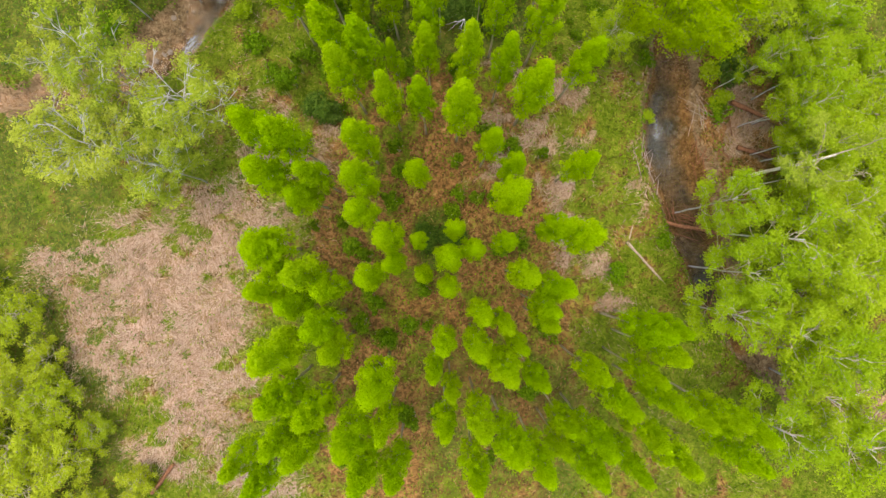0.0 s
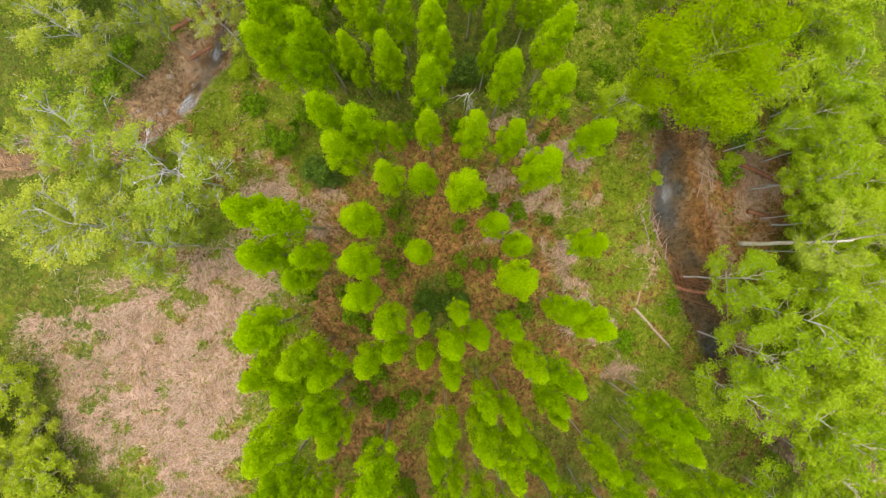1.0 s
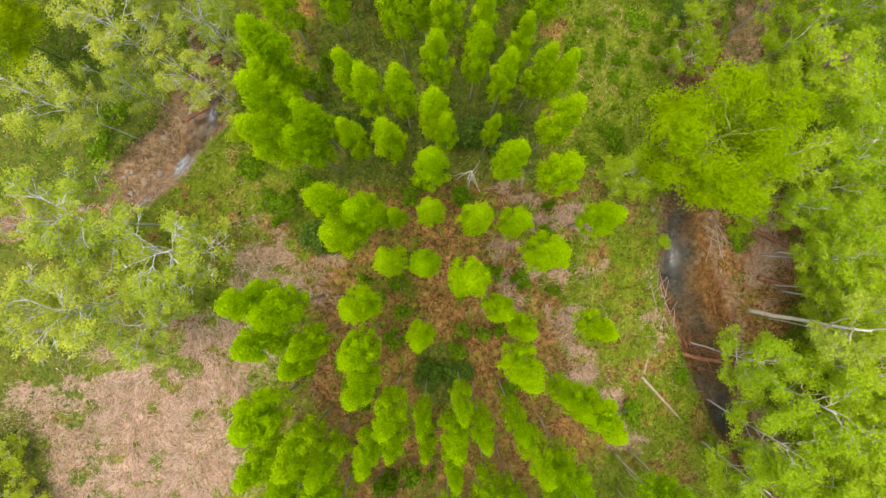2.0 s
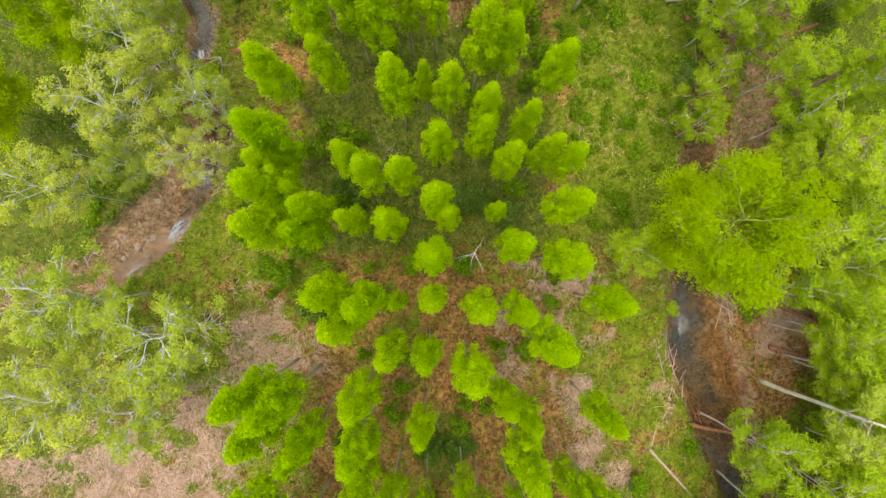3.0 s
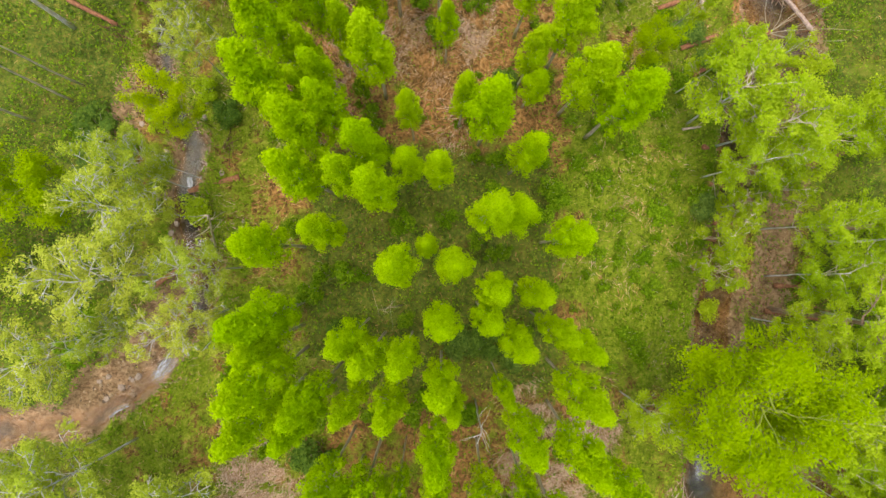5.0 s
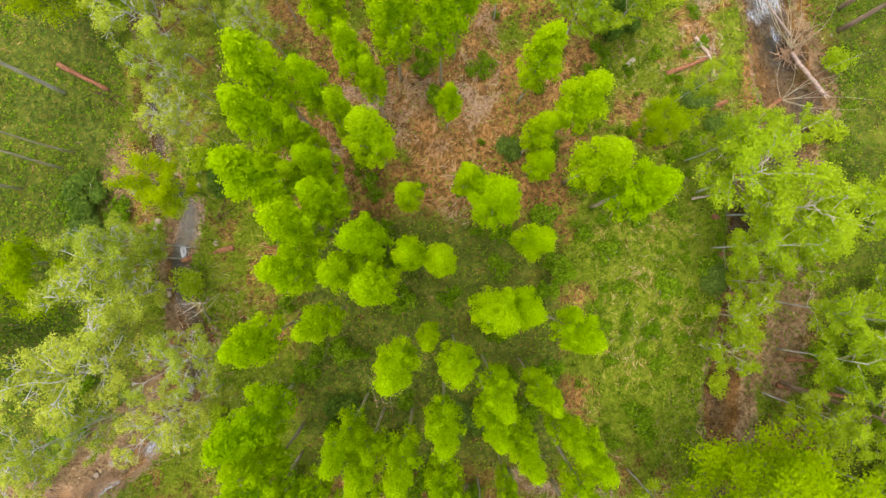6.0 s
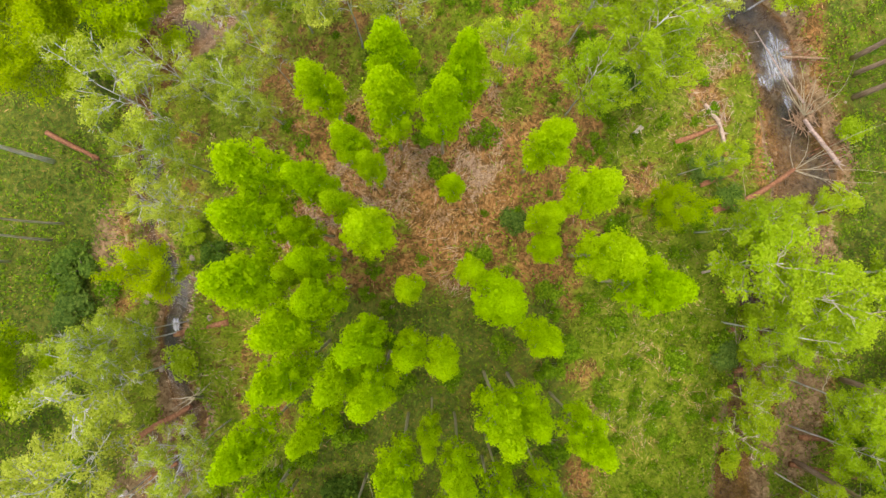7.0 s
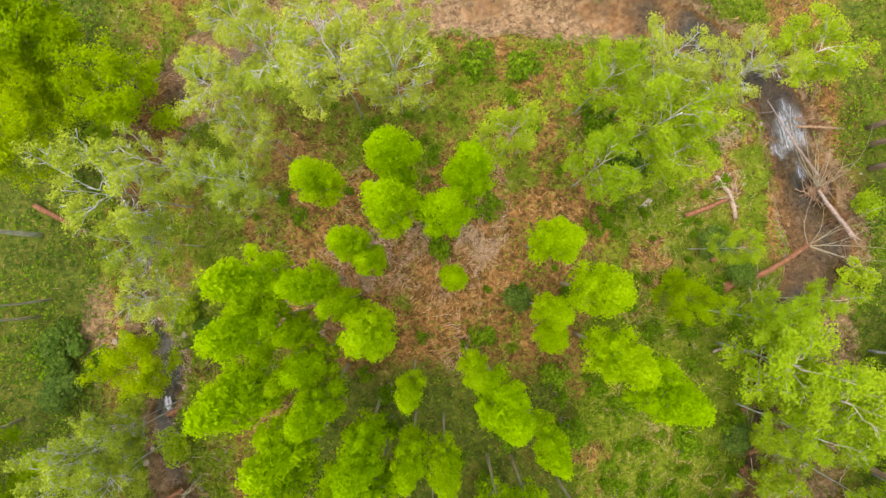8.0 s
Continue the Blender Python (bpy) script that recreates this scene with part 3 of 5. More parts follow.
def bush(seed, name, label, leaf, r=1.0, tall=1.2, count=900, size=(0.06, 0.11), group=""):
    rng = np.random.default_rng(seed)
    b = thing(name, label, "shrub", group)
    for k in range(5):
        a = k * 1.26 + rng.uniform(0, 0.5)
        part("stem", tube(sway((0, 0, -0.15), (0.6 * r * math.cos(a), 0.6 * r * math.sin(a), tall * rng.uniform(0.5, 0.85)), 4, 0.05, rng), [0.025, 0.02, 0.014, 0.008], 4, False), BARK_GREY, b)
    lob = [(rng.uniform(-0.62, 0.62) * r, rng.uniform(-0.62, 0.62) * r, tall * rng.uniform(0.3, 0.8), rng.uniform(0.25, 0.45)) for _ in range(12)]
    lob = np.array(lob)
    pick = rng.integers(0, 12, count)
    d = rng.normal(size=(count, 3))
    d[:, 2] = np.abs(d[:, 2]) * 0.9 - 0.1
    d /= np.linalg.norm(d, axis=1, keepdims=True)
    pos = lob[pick, :3] + d * (lob[pick, 3] * rng.uniform(0.5, 1.15, count))[:, None] * np.array([r, r, tall * 0.6])
    part("foliage", leaves(pos, d + rng.normal(size=(count, 3)) * 0.4 + np.array([0, 0, 0.4]), rng.uniform(*size, count), rng, 0.7), leaf, b, shade=False)
    return b


PLACED = {}


def plant(kind, models, x, y, top, r, unit_top, unit_r, lean=(0.0, 0.0)):
    """Sets a tree of that kind with its crown over (x, y); lean: how far its foot stands off to the side."""
    k = PLACED.get(kind, 0)
    PLACED[kind] = k + 1
    fx, fy = x + lean[0], y + lean[1]
    z = z_at(fx, fy)
    m = Matrix.Translation((fx, fy, z))
    s = Matrix.Diagonal((r / unit_r, r / unit_r, (top - z) / unit_top, 1))
    shear = Matrix.Identity(4)
    turn = Matrix.Rotation(k * 2.399 + 0.7, 4, "Z")
    if lean != (0.0, 0.0):
        tilt = Vector((-lean[0], -lean[1], top - z)).normalized()
        shear = Vector((0, 0, 1)).rotation_difference(tilt).to_matrix().to_4x4()
    model = models[k % len(models)]
    at = m @ shear @ turn @ s
    if k < len(models):
        model.matrix_basis = at
        return model
    ob = copy_thing(model, Matrix.Identity(4))
    ob.matrix_basis = at
    return ob


# The stand of young trees, row by row from the south: x, y, height of the tip, reach of the crown.
YOUNG = [young_tree(100 + k) for k in range(8)]
STAND_SOUTH = [(-12.2, -12.4, 9.7, 1.1), (-10.9, -13.3, 10, 1.2), (-9.7, -10.8, 11, 1.2), (-4.8, -12.5, 12, 1.4), (-8.2, -11.2, 11.5, 1.3), (-3, -12.7, 11, 1),
               (6.7, -11.9, 9.6, 0.8), (1.6, -12.6, 12, 1), (5.3, -12.2, 12, 1.1), (8, -12.4, 12, 1.1), (10.2, -12.4, 12, 1), (11.5, -10.9, 11.3, 1), (12.8, -11.9, 12, 1.1),
               (14.5, -10.2, 10.3, 0.9), (16.4, -12.1, 11.8, 1.2), (16, -10, 11, 1), (17.2, -10.7, 11.3, 1.1), (-7.6, -9.1, 11.6, 1.3), (-5.4, -10.5, 12.5, 1.5), (-3.5, -10.1, 11.6, 0.9),
               (0, -10, 11.3, 0.9), (1.9, -9.6, 12.8, 1.0), (3.5, -11, 12.8, 1.3), (7.1, -10.6, 9.7, 0.9)]
STAND_ROW_A = [(8.5, -10.9, 12.2, 1.1), (-9.6, -8.4, 11.4, 1.5), (-9.6, -6.1, 12.2, 1.7), (-6.5, -6, 10.3, 1.1), (-3.9, -7.6, 12.4, 1.5), (-0.6, -7.1, 11.1, 0.7), (0.4, -8.4, 10.4, 0.7),
               (3.3, -6.7, 13.6, 1.1), (5.5, -7.8, 10.5, 0.8), (8.6, -7.4, 11, 0.9), (9.7, -8.9, 12.3, 1.0), (12.4, -8.9, 12.1, 0.95), (11.7, -7.6, 10.8, 0.9), (12.4, -6.3, 11.8, 1.0),
               (11.6, -5.1, 12.3, 1.2), (12.6, -4.9, 12, 0.9), (-7, -4.4, 11.5, 1.3), (0, -5.5, 11.7, 0.9), (2, -5.7, 13, 0.95), (4.2, -5.6, 12, 0.7), (3.4, -4.4, 12, 0.75),
               (2.2, -3.9, 12.1, 0.85), (5.9, -4.5, 11.7, 0.75), (5.8, -3.6, 12.4, 0.85)]
STAND_ROW_B = [(-10.2, 0.1, 10.5, 1.8), (-10.2, -2.3, 10.8, 1.2), (-7.8, -1.5, 12, 1.3), (-6.6, -2.4, 11, 1.1), (-8.9, -3.2, 10, 1.2), (-4.2, -1.7, 11.3, 1.0), (-2.7, -1.0, 11.4, 0.8),
               (-3, 0.5, 12.3, 1.1), (-1.2, 0.4, 12, 0.6), (-1.1, -1.7, 9.6, 0.7), (0.5, -2.4, 11.6, 0.8), (0.9, 0.9, 12, 0.75), (1.8, -0.2, 12.4, 0.8), (0.5, -0.7, 12.2, 1.0),
               (3.7, 0.1, 12.4, 0.75), (4.7, -1.8, 12.6, 1.0), (6.4, -2.4, 13.1, 0.95), (7.9, 0.3, 12.8, 1.3), (6.9, 0.9, 11.6, 1.0), (4.2, 2.7, 12.8, 1.35), (-4.5, 2, 12.4, 1.1),
               (-9.8, 4.3, 11.5, 1.4), (-8, 3, 10, 1.1), (-7.2, 4.2, 11.8, 1.0)]
STAND_ROW_C = [(-4.5, 4, 12.6, 1.2), (-1.3, 4.3, 10.6, 0.9), (4.5, 4.7, 10.2, 0.9), (8.5, 4.6, 10.3, 1.0), (3, 5.8, 11.4, 0.9), (-9.8, 6.6, 13.1, 1.4), (-8.3, 6.2, 13.1, 1.4),
               (-4.4, 6.2, 12.2, 1.2), (1.3, 7.7, 13.5, 1.3), (-0.9, 8.3, 12.3, 0.95), (-2.7, 8.6, 12.5, 1.0), (5.6, 8.8, 12.7, 1.4), (8.8, 10.6, 10.6, 1.2), (-5.2, 9.9, 12.5, 1.2),
               (-5.7, 11.7, 13.4, 1.2), (-4, 11.1, 13.1, 1.3), (-2.5, 11, 10.5, 0.6), (-0.5, 11.1, 12, 0.9), (1.9, 10.8, 13.1, 1.05), (4, 10.5, 12.2, 1.0), (-0.5, 13.3, 12.9, 1.15),
               (3.8, 13.8, 12.4, 1.1), (6.4, 13.1, 12.5, 1.3), (-6.9, 14.7, 12.5, 1.1)]
STAND_ROW_D = [(-8.8, 15, 13.2, 1.4), (-6.4, 15.8, 12.9, 1.1), (-4.7, 15.4, 11.4, 0.9), (-2.7, 15.2, 11.6, 1.1), (0.3, 15.3, 11.6, 0.8), (-0.2, 16.3, 12.5, 1.1), (2.9, 15.7, 10.5, 0.6),
               (6.4, 15.8, 12.8, 1.2), (-8.6, 16.8, 13.6, 1.5), (-8.8, 18.2, 11.4, 1.2), (-8.7, 19.7, 12.9, 1.6), (-4.7, 18.5, 12, 1.0), (-3.7, 17.6, 12, 1.1), (-2, 17.6, 12.2, 1.0),
               (-0.1, 19.3, 12.1, 1.05), (2.1, 19.4, 12.3, 0.9), (2.3, 20.7, 12.6, 0.95), (3.5, 18.2, 12.3, 0.95), (4.5, 20.5, 11, 0.9), (5.5, 18.7, 11.7, 0.9), (6.4, 18, 12.2, 0.95),
               (-2.2, 22, 12.9, 1.2), (0.5, 22, 12, 1.05), (-0.8, 22.9, 9.6, 0.7)]
STAND_ROW_E = [(6.2, 23.1, 11, 1.2), (-8.7, 23.1, 11.5, 1.5), (-6.1, 23.8, 10.8, 1.2), (2.3, 24.4, 13.3, 1.3), (3.7, 24.3, 11.3, 1.2), (-3.2, 25.7, 12.5, 1.3), (-4.6, 26.3, 12.8, 1.2),
               (-6.8, 26.4, 12.9, 1.5), (-1.7, 26.9, 10.4, 0.95), (-0.1, 26.7, 10.9, 0.95), (4.3, 27.5, 10.5, 1.0), (-3.7, 27.7, 12.6, 1.3), (-6.4, 28.4, 13.4, 1.5), (-5.5, 29.6, 11.9, 1.2),
               (-1.7, 29.8, 9.8, 0.75), (2.4, 29.4, 12.2, 1.35), (9.2, 29.7, 11.3, 1.5), (-8.1, 30.5, 13.7, 1.7), (-6.8, 30.7, 10.5, 0.9), (1.2, 30.6, 9.6, 0.8), (-5.8, 31.2, 11, 1.1),
               (7.5, 31.2, 10.9, 1.4), (5.2, 31.7, 6.0, 0.9), (-3.4, 32.5, 11.5, 1.35)]
STAND_NORTH = [(-7.9, 32.8, 13.4, 1.5), (-6.5, 32.6, 10.3, 0.9), (4.9, 33, 8.6, 0.9), (-4.8, 33.7, 10.5, 0.9), (6.8, 34.1, 10.7, 1.4), (-5.8, 34.6, 12, 1.1), (-7.9, 34.8, 13.5, 1.6),
               (0.4, 34.7, 7.9, 0.7), (-3.4, 35.5, 9.2, 0.8), (-4.2, 36.4, 10.8, 1.0), (4.8, 36.2, 10.7, 1.2), (-2.4, 37.8, 12.6, 1.4), (0.1, 37.5, 12.9, 1.15), (-2.2, 39.9, 12.1, 1.3),
               (0.9, 39, 12.9, 1.15), (-5.8, 39.2, 9.6, 1.3)]
for row in (STAND_SOUTH, STAND_ROW_A, STAND_ROW_B, STAND_ROW_C, STAND_ROW_D, STAND_ROW_E, STAND_NORTH):
    for x, y, top, r in row:
        wide = (0.90 + 0.08 * float(smooth(26.0, 30.0, y))) * (0.92 if x < -4 and y > 21 else 1.0) * min(r, 1.0 + (r - 1.0) * 0.8)
        plant("young", YOUNG, x, y + 0.15, top + 0.7, wide, 12.0, 1.28)

# Open-crowned trees along both arms of the creek: pale ones with whitish limbs.
PALE = [open_tree(200 + k, "pale_tree", "open-crowned tree with whitish limbs and sparse pale leaves", "creekside trees", LEAF_PALE, BARK_PALE, count=9500, size=(0.038, 0.072), airy=0.34, thick=0.055, limbs=13) for k in range(6)]
PALE_WEST = [(-15.3, 9.4, 11, 2.9), (-19.4, 11.4, 11.6, 2.9), (-20.2, 6.5, 11.6, 2.9), (-16.9, 5.2, 9.6, 2.3), (-16.4, 25.3, 11.4, 2.3), (-17.9, 21.7, 11.4, 2.5), (-12.7, 22, 10.8, 1.7),
             (-13.6, 19.4, 9.8, 1.8), (-20.9, 17.4, 11.4, 2.3), (-16, 27.2, 11.8, 1.9), (-15.4, 27.8, 10.2, 1.3)]
PALE_NORTHWEST = [(10, 43.9, 11.2, 1.8), (13.8, 44.1, 9.7, 1.7), (-13.6, 34.1, 9.2, 1.5),
             (-13.8, 36.7, 9.3, 1.5), (-14.5, 39, 11.8, 2.3), (-12.1, 40.0, 10.9, 1.5), (-9.9, 43.6, 10.5, 1.8), (-5.6, 46.8, 9.4, 2.1), (-1.6, 47.3, 9.2, 1.7), (-9.4, 46.9, 9, 1.8), (-4.6, 44, 12.2, 2.3), (-7.6, 45, 9.8, 2.1), (-2.2, 44.2, 11, 1.8), (-17.4, 18.8, 11.0, 1.3), (-9.4, 39.5, 10.0, 1.5), (-8.7, 41.6, 9.0, 1.3), (-21.8, 11.4, 11.2, 2.1), (-22.4, 6.2, 10.4, 2.0)]
LIGHT_EAST = [(11.1, 13.7, 7.6, 1.6), (19.6, 18.2, 8.9, 1.5), (20.8, 20.8, 8.2, 1.6), (20.3, 23.8, 9.3, 1.5), (20.2, 11.2, 9.2, 1.3), (21.9, 8.4, 9.5, 1.4), (15.0, 32.6, 9.5, 1.4), (18.9, 33.2, 6.4, 1.1), (19.2, 14.1, 10.4, 2.3), (22.6, 12.4, 8.6, 1.6), (23.0, 8.6, 9.5, 2.2), (23.6, 5.9, 10, 2.0), (16.6, 27.2, 8.6, 1.6),
             (15.7, 30.6, 9.8, 2.4), (17.6, 29.2, 9.8, 2.2), (20.6, 28.5, 8.3, 2), (10.5, 40.5, 9.3, 1.7), (9.4, 41.8, 11.5, 1.8), (7.5, 39.8, 8.7, 1.6), (14.2, 36.1, 7.4, 0.95),
             (3.4, 41.6, 9.4, 1.4), (7.8, 44.1, 9.3, 1.6), (19.2, 46.5, 6, 2)]
LIGHT_SOUTH = [(17.5, 2.3, 10, 1.9), (18.6, -1.7, 10.6, 2.3), (17.7, -4.4, 10.5, 2.1), (21.9, -5.6, 9.8, 2.4), (20.9, 0.7, 10.9, 2.4), (23, -7.3, 10.2, 2.4), (24.8, -2, 10, 2.8), (21.2, -12, 9.2, 2.5), (25.5, -12.5, 10, 2.8), (24.2, -9.4, 9, 2.4)]
for x, y, top, r in PALE_WEST + PALE_NORTHWEST:
    plant("pale", PALE, x, y, top, r * 0.98, 10.6, 2.3)
LIGHT = [open_tree(240 + k, "light_tree", "open-crowned creekside tree with light yellow-green leaves", "creekside trees", LEAF_LIGHT, BARK_PALE, count=9500, size=(0.05, 0.095), airy=0.44, full=0.5, thick=0.08, limbs=12, limb_bark=BARK_GREY) for k in range(5)]
LIGHT_BANK = [(22.8, 6.4, 9.6, 1.6), (23.0, 10.4, 9.8, 1.8), (23.6, 13.6, 10, 2.2), (22.6, 4.0, 9.4, 1.3), (24, 18.5, 10, 2.4), (24.5, 23.0, 10.5, 2.3), (24.6, 30, 10, 2.4), (24.2, 1.4, 10, 2.2)]
for x, y, top, r in LIGHT_EAST + LIGHT_SOUTH + LIGHT_BANK:
    plant("light", LIGHT, x, y, top, r * 0.96, 10.6, 2.3)

# Low, wide young growth round the western straw field.
SHRUB = [open_tree(280 + k, "tall_shrub", "low wide shrub with thin light green leaves", "field shrubs", LEAF_SHRUB, BARK_GREY, top=3.2, r=2.0, count=6500, size=(0.046, 0.086), airy=0.36, full=0.65, limbs=12, thick=0.05, low=0.2) for k in range(3)]
for x, y, top, r in [(-30, -4.0, 3.2, 1.9), (-28.0, -6.8, 2.6, 1.5), (-31, -8.6, 3.6, 2.2), (-27.4, -10.4, 3.0, 2.0), (-30.4, -12.6, 4.0, 2.4), (-26.4, -13.8, 3.4, 2.0), (-28.8, -16.2, 3.6, 2.4),
                     (-33, -5.8, 3.0, 1.9), (-33.4, -11.4, 3.6, 2.2), (-24.4, -12.0, 2.4, 1.2), (-22.0, -16.4, 2.4, 1.4), (-32.6, -15.6, 3.6, 2.4), (-25.2, -17.6, 3.0, 1.8), (-32.4, -1.8, 2.6, 1.5), (-29.2, -8.9, 3.0, 1.8), (-28.6, -13.4, 3.2, 1.8)]:
    plant("shrub", SHRUB, x, y, top, r, 3.2, 2.1)
# Bright thicket behind the eastern bank.
THICKET = [open_tree(290 + k, "thicket_shrub", "leafy thicket shrub with bright yellow-green leaves", "bank thicket", LEAF_LIGHT, BARK_GREY, top=4.5, r=2.1, count=7000, size=(0.052, 0.098), airy=0.42, full=0.65, limbs=12, thick=0.05, low=0.25) for k in range(3)]
for x, y, top, r in [(25.4, 2.6, 4.2, 1.9), (25.6, 6.0, 4.6, 2.0), (27.4, 8.4, 5.0, 2.2), (25.4, 10.4, 4.2, 1.8), (28.0, 4.4, 5.0, 2.2), (29.2, 1.2, 4.6, 2.2), (26.4, -0.4, 4.2, 2.0), (30.2, 7.0, 5.0, 2.4), (26.8, 12.6, 4.4, 2.0), (29.8, 11.0, 4.6, 2.2),
                     (24.8, -3.6, 4.0, 1.8), (28.2, -3.2, 4.4, 2.2), (31.6, 3.4, 5.0, 2.3), (31.4, -2.0, 5.0, 2.3), (28.0, -7.0, 4.6, 2.2), (27.2, 16.2, 4.2, 2.0), (25.8, 20.6, 3.4, 1.6), (26.4, 24.0, 3.6, 1.8), (26.0, 29.6, 3.6, 1.7)]:
    plant("thicket", THICKET, x, y, top, r, 4.5, 2.2)

# Fuller yellow-green trees.
GOLD = [open_tree(300 + k, "spreading_tree", "spreading broadleaf tree with dense golden-green leaves", "creekside trees", LEAF_GOLD, BARK_GOLD, count=12500, size=(0.05, 0.095), airy=0.5, full=0.65, limbs=13, thick=0.1) for k in range(4)]
GOLD_WIDE = [open_tree(330 + k, "spreading_tree", "wide spreading broadleaf tree with feathery golden-green leaves", "creekside trees", LEAF_GOLD, BARK_GOLD, top=11.0, r=3.4, count=36000, size=(0.046, 0.085), airy=0.62, full=0.85, limbs=20, thick=0.11) for k in range(2)]
GOLD_EAST = [(15.1, 14.4, 12.3, 3.7), (11.4, 33.6, 8.4, 1.1)]
GOLD_WEST = [(-15.3, 43.6, 9.5, 1.9), (-20.8, 26.5, 10.3, 1.9), (-19.6, 46.2, 9.8, 2.4), (-20.3, 42.5, 9.2, 2.8), (-22, 46.5, 10, 3.2), (-26, 23, 10, 3), (-14.5, 31.0, 8.2, 1.35)]
for x, y, top, r in GOLD_EAST + GOLD_WEST:
    if r > 2.7:
        plant("gold_wide", GOLD_WIDE, x, y, top, r * 1.0, 11.2, 3.5)
    else:
        plant("gold", GOLD, x, y, top, r * 1.05, 10.6, 2.4)

SPARSE = [open_tree(360 + k, "creekside_tree", "small creekside tree with thin dull green leaves", "creekside trees", LEAF_SPARSE, BARK_GREY, top=6.0, r=1.7, count=4200, size=(0.05, 0.09), airy=0.36, full=0.4, limbs=9, thick=0.06) for k in range(2)]
for x, y, top, r in [(15.9, 21.1, 4.6, 1.4), (16.4, 23.3, 5.3, 1.5), (17.2, 25.2, 4.6, 1.1), (19.4, 26.0, 5.4, 1.2)]:
    plant("sparse", SPARSE, x, y, top, r, 6.0, 1.8)

# Tall trees on the outer banks, with long bare stems.
TALL = [open_tree(400 + k, "tall_tree", "tall bank tree with a long bare brown stem and high leaves", "bank trees", LEAF_LIGHT, BARK_TALL, top=14.0, r=2.4, count=5200, size=(0.05, 0.10), thick=0.21, low=0.68) for k in range(3)]
for x, y, top, r in [(23.6, 23.7, 14, 2.2), (21, 18.7, 12, 2.2), (25, 43, 13.5, 2.2), (25, 42, 14.5, 2), (25, 40.6, 13.5, 2.2)]:
    plant("tall", TALL, x, y, top, r, 14.0, 2.5)
BIRCH = [open_tree(450 + k, "white_stemmed_tree", "tall tree with a whitish stem and high sparse leaves", "bank trees", LEAF_PALE, BARK_WHITE, top=14.0, r=2.4, count=4200, size=(0.05, 0.09), thick=0.17, low=0.7, limb_bark=BOUGH, limbs=6) for k in range(2)]
for x, y, top, r in [(21.2, 4.6, 12.6, 2.5), (-23.2, 37.5, 14, 2.2)]:
    plant("birch", BIRCH, x, y, top, r, 14.0, 2.5)
GREY = [open_tree(470 + k, "tall_tree", "tall bank tree with a long bare grey stem", "bank trees", LEAF_GOLD, BARK_GREY, top=14.0, r=2.4, count=4200, size=(0.05, 0.09), thick=0.11, low=0.7) for k in range(2)]
for x, y, top, r in [(-24.2, 27.0, 13.5, 2.4), (-23.3, 32.8, 14.5, 1.8), (-22.6, 33.8, 14.5, 1.6), (-25.8, 31.6, 14, 2)]:
    plant("grey", GREY, x, y, top, r, 14.0, 2.5)

# ---- shrubs, weeds and straw ----
SAPLING = [bush(500 + k, "sapling", "low green sapling in the shade of the stand", LEAF_MID, 0.8, 2.6, 800, group="undergrowth") for k in range(4)]
DARK = [bush(520 + k, "dark_bush", "dark green evergreen bush on the leaf litter", LEAF_DARK, 1.1, 1.6, 2200, group="undergrowth") for k in range(2)]
CLUMP = [bush(540 + k, "weed_clump", "clump of broad-leaved bright green weeds", LEAF_MID, 1.0, 0.7, 520, (0.06, 0.12), group="undergrowth") for k in range(3)]


def set_bush(kind, models, x, y, r, tall, unit_r, unit_tall):
    k = PLACED.get(kind, 0)
    PLACED[kind] = k + 1
    at = Matrix.Translation((x, y, z_at(x, y))) @ Matrix.Rotation(k * 1.7, 4, "Z") @ Matrix.Diagonal((r / unit_r, r / unit_r, tall / unit_tall, 1))
    ob = models[k % len(models)]
    if k >= len(models):
        ob = copy_thing(ob, Matrix.Identity(4))
    ob.matrix_basis = at


for x, y, r, tall in [(-10.2, 12.2, 0.8, 2.5), (-5, -3, 0.8, 3), (-6, 0.3, 0.9, 3), (-3.9, -6, 0.7, 4), (-5.5, -5, 0.8, 3.5), (-3.3, 3.5, 0.8, 3), (-2.6, 5.4, 0.7, 4), (1.2, 6.3, 0.6, 2),
                      (1.4, 3.9, 0.6, 2.5), (2.6, 3.6, 0.6, 2.5), (4.3, 0, 0.8, 2.5), (12.5, -2, 0.9, 1.5), (-9.2, 14.2, 0.8, 2), (-8, 20.5, 0.9, 3.5), (1.2, 13, 0.7, 3), (-1.4, 13.8, 0.7, 3),
                      (6.2, 20.4, 0.8, 3), (-2.4, 24.5, 0.9, 4), (7, 26, 0.9, 2), (-6, 21.5, 0.9, 3), (0.3, 24.8, 0.7, 4), (-1, 38.5, 0.9, 2), (-0.3, 36.4, 0.8, 2.5), (6, 29.2, 0.9, 3), (-9.6, 28.4, 0.8, 2)]:
    set_bush("sapling", SAPLING, x, y, r, tall, 0.8, 2.6)
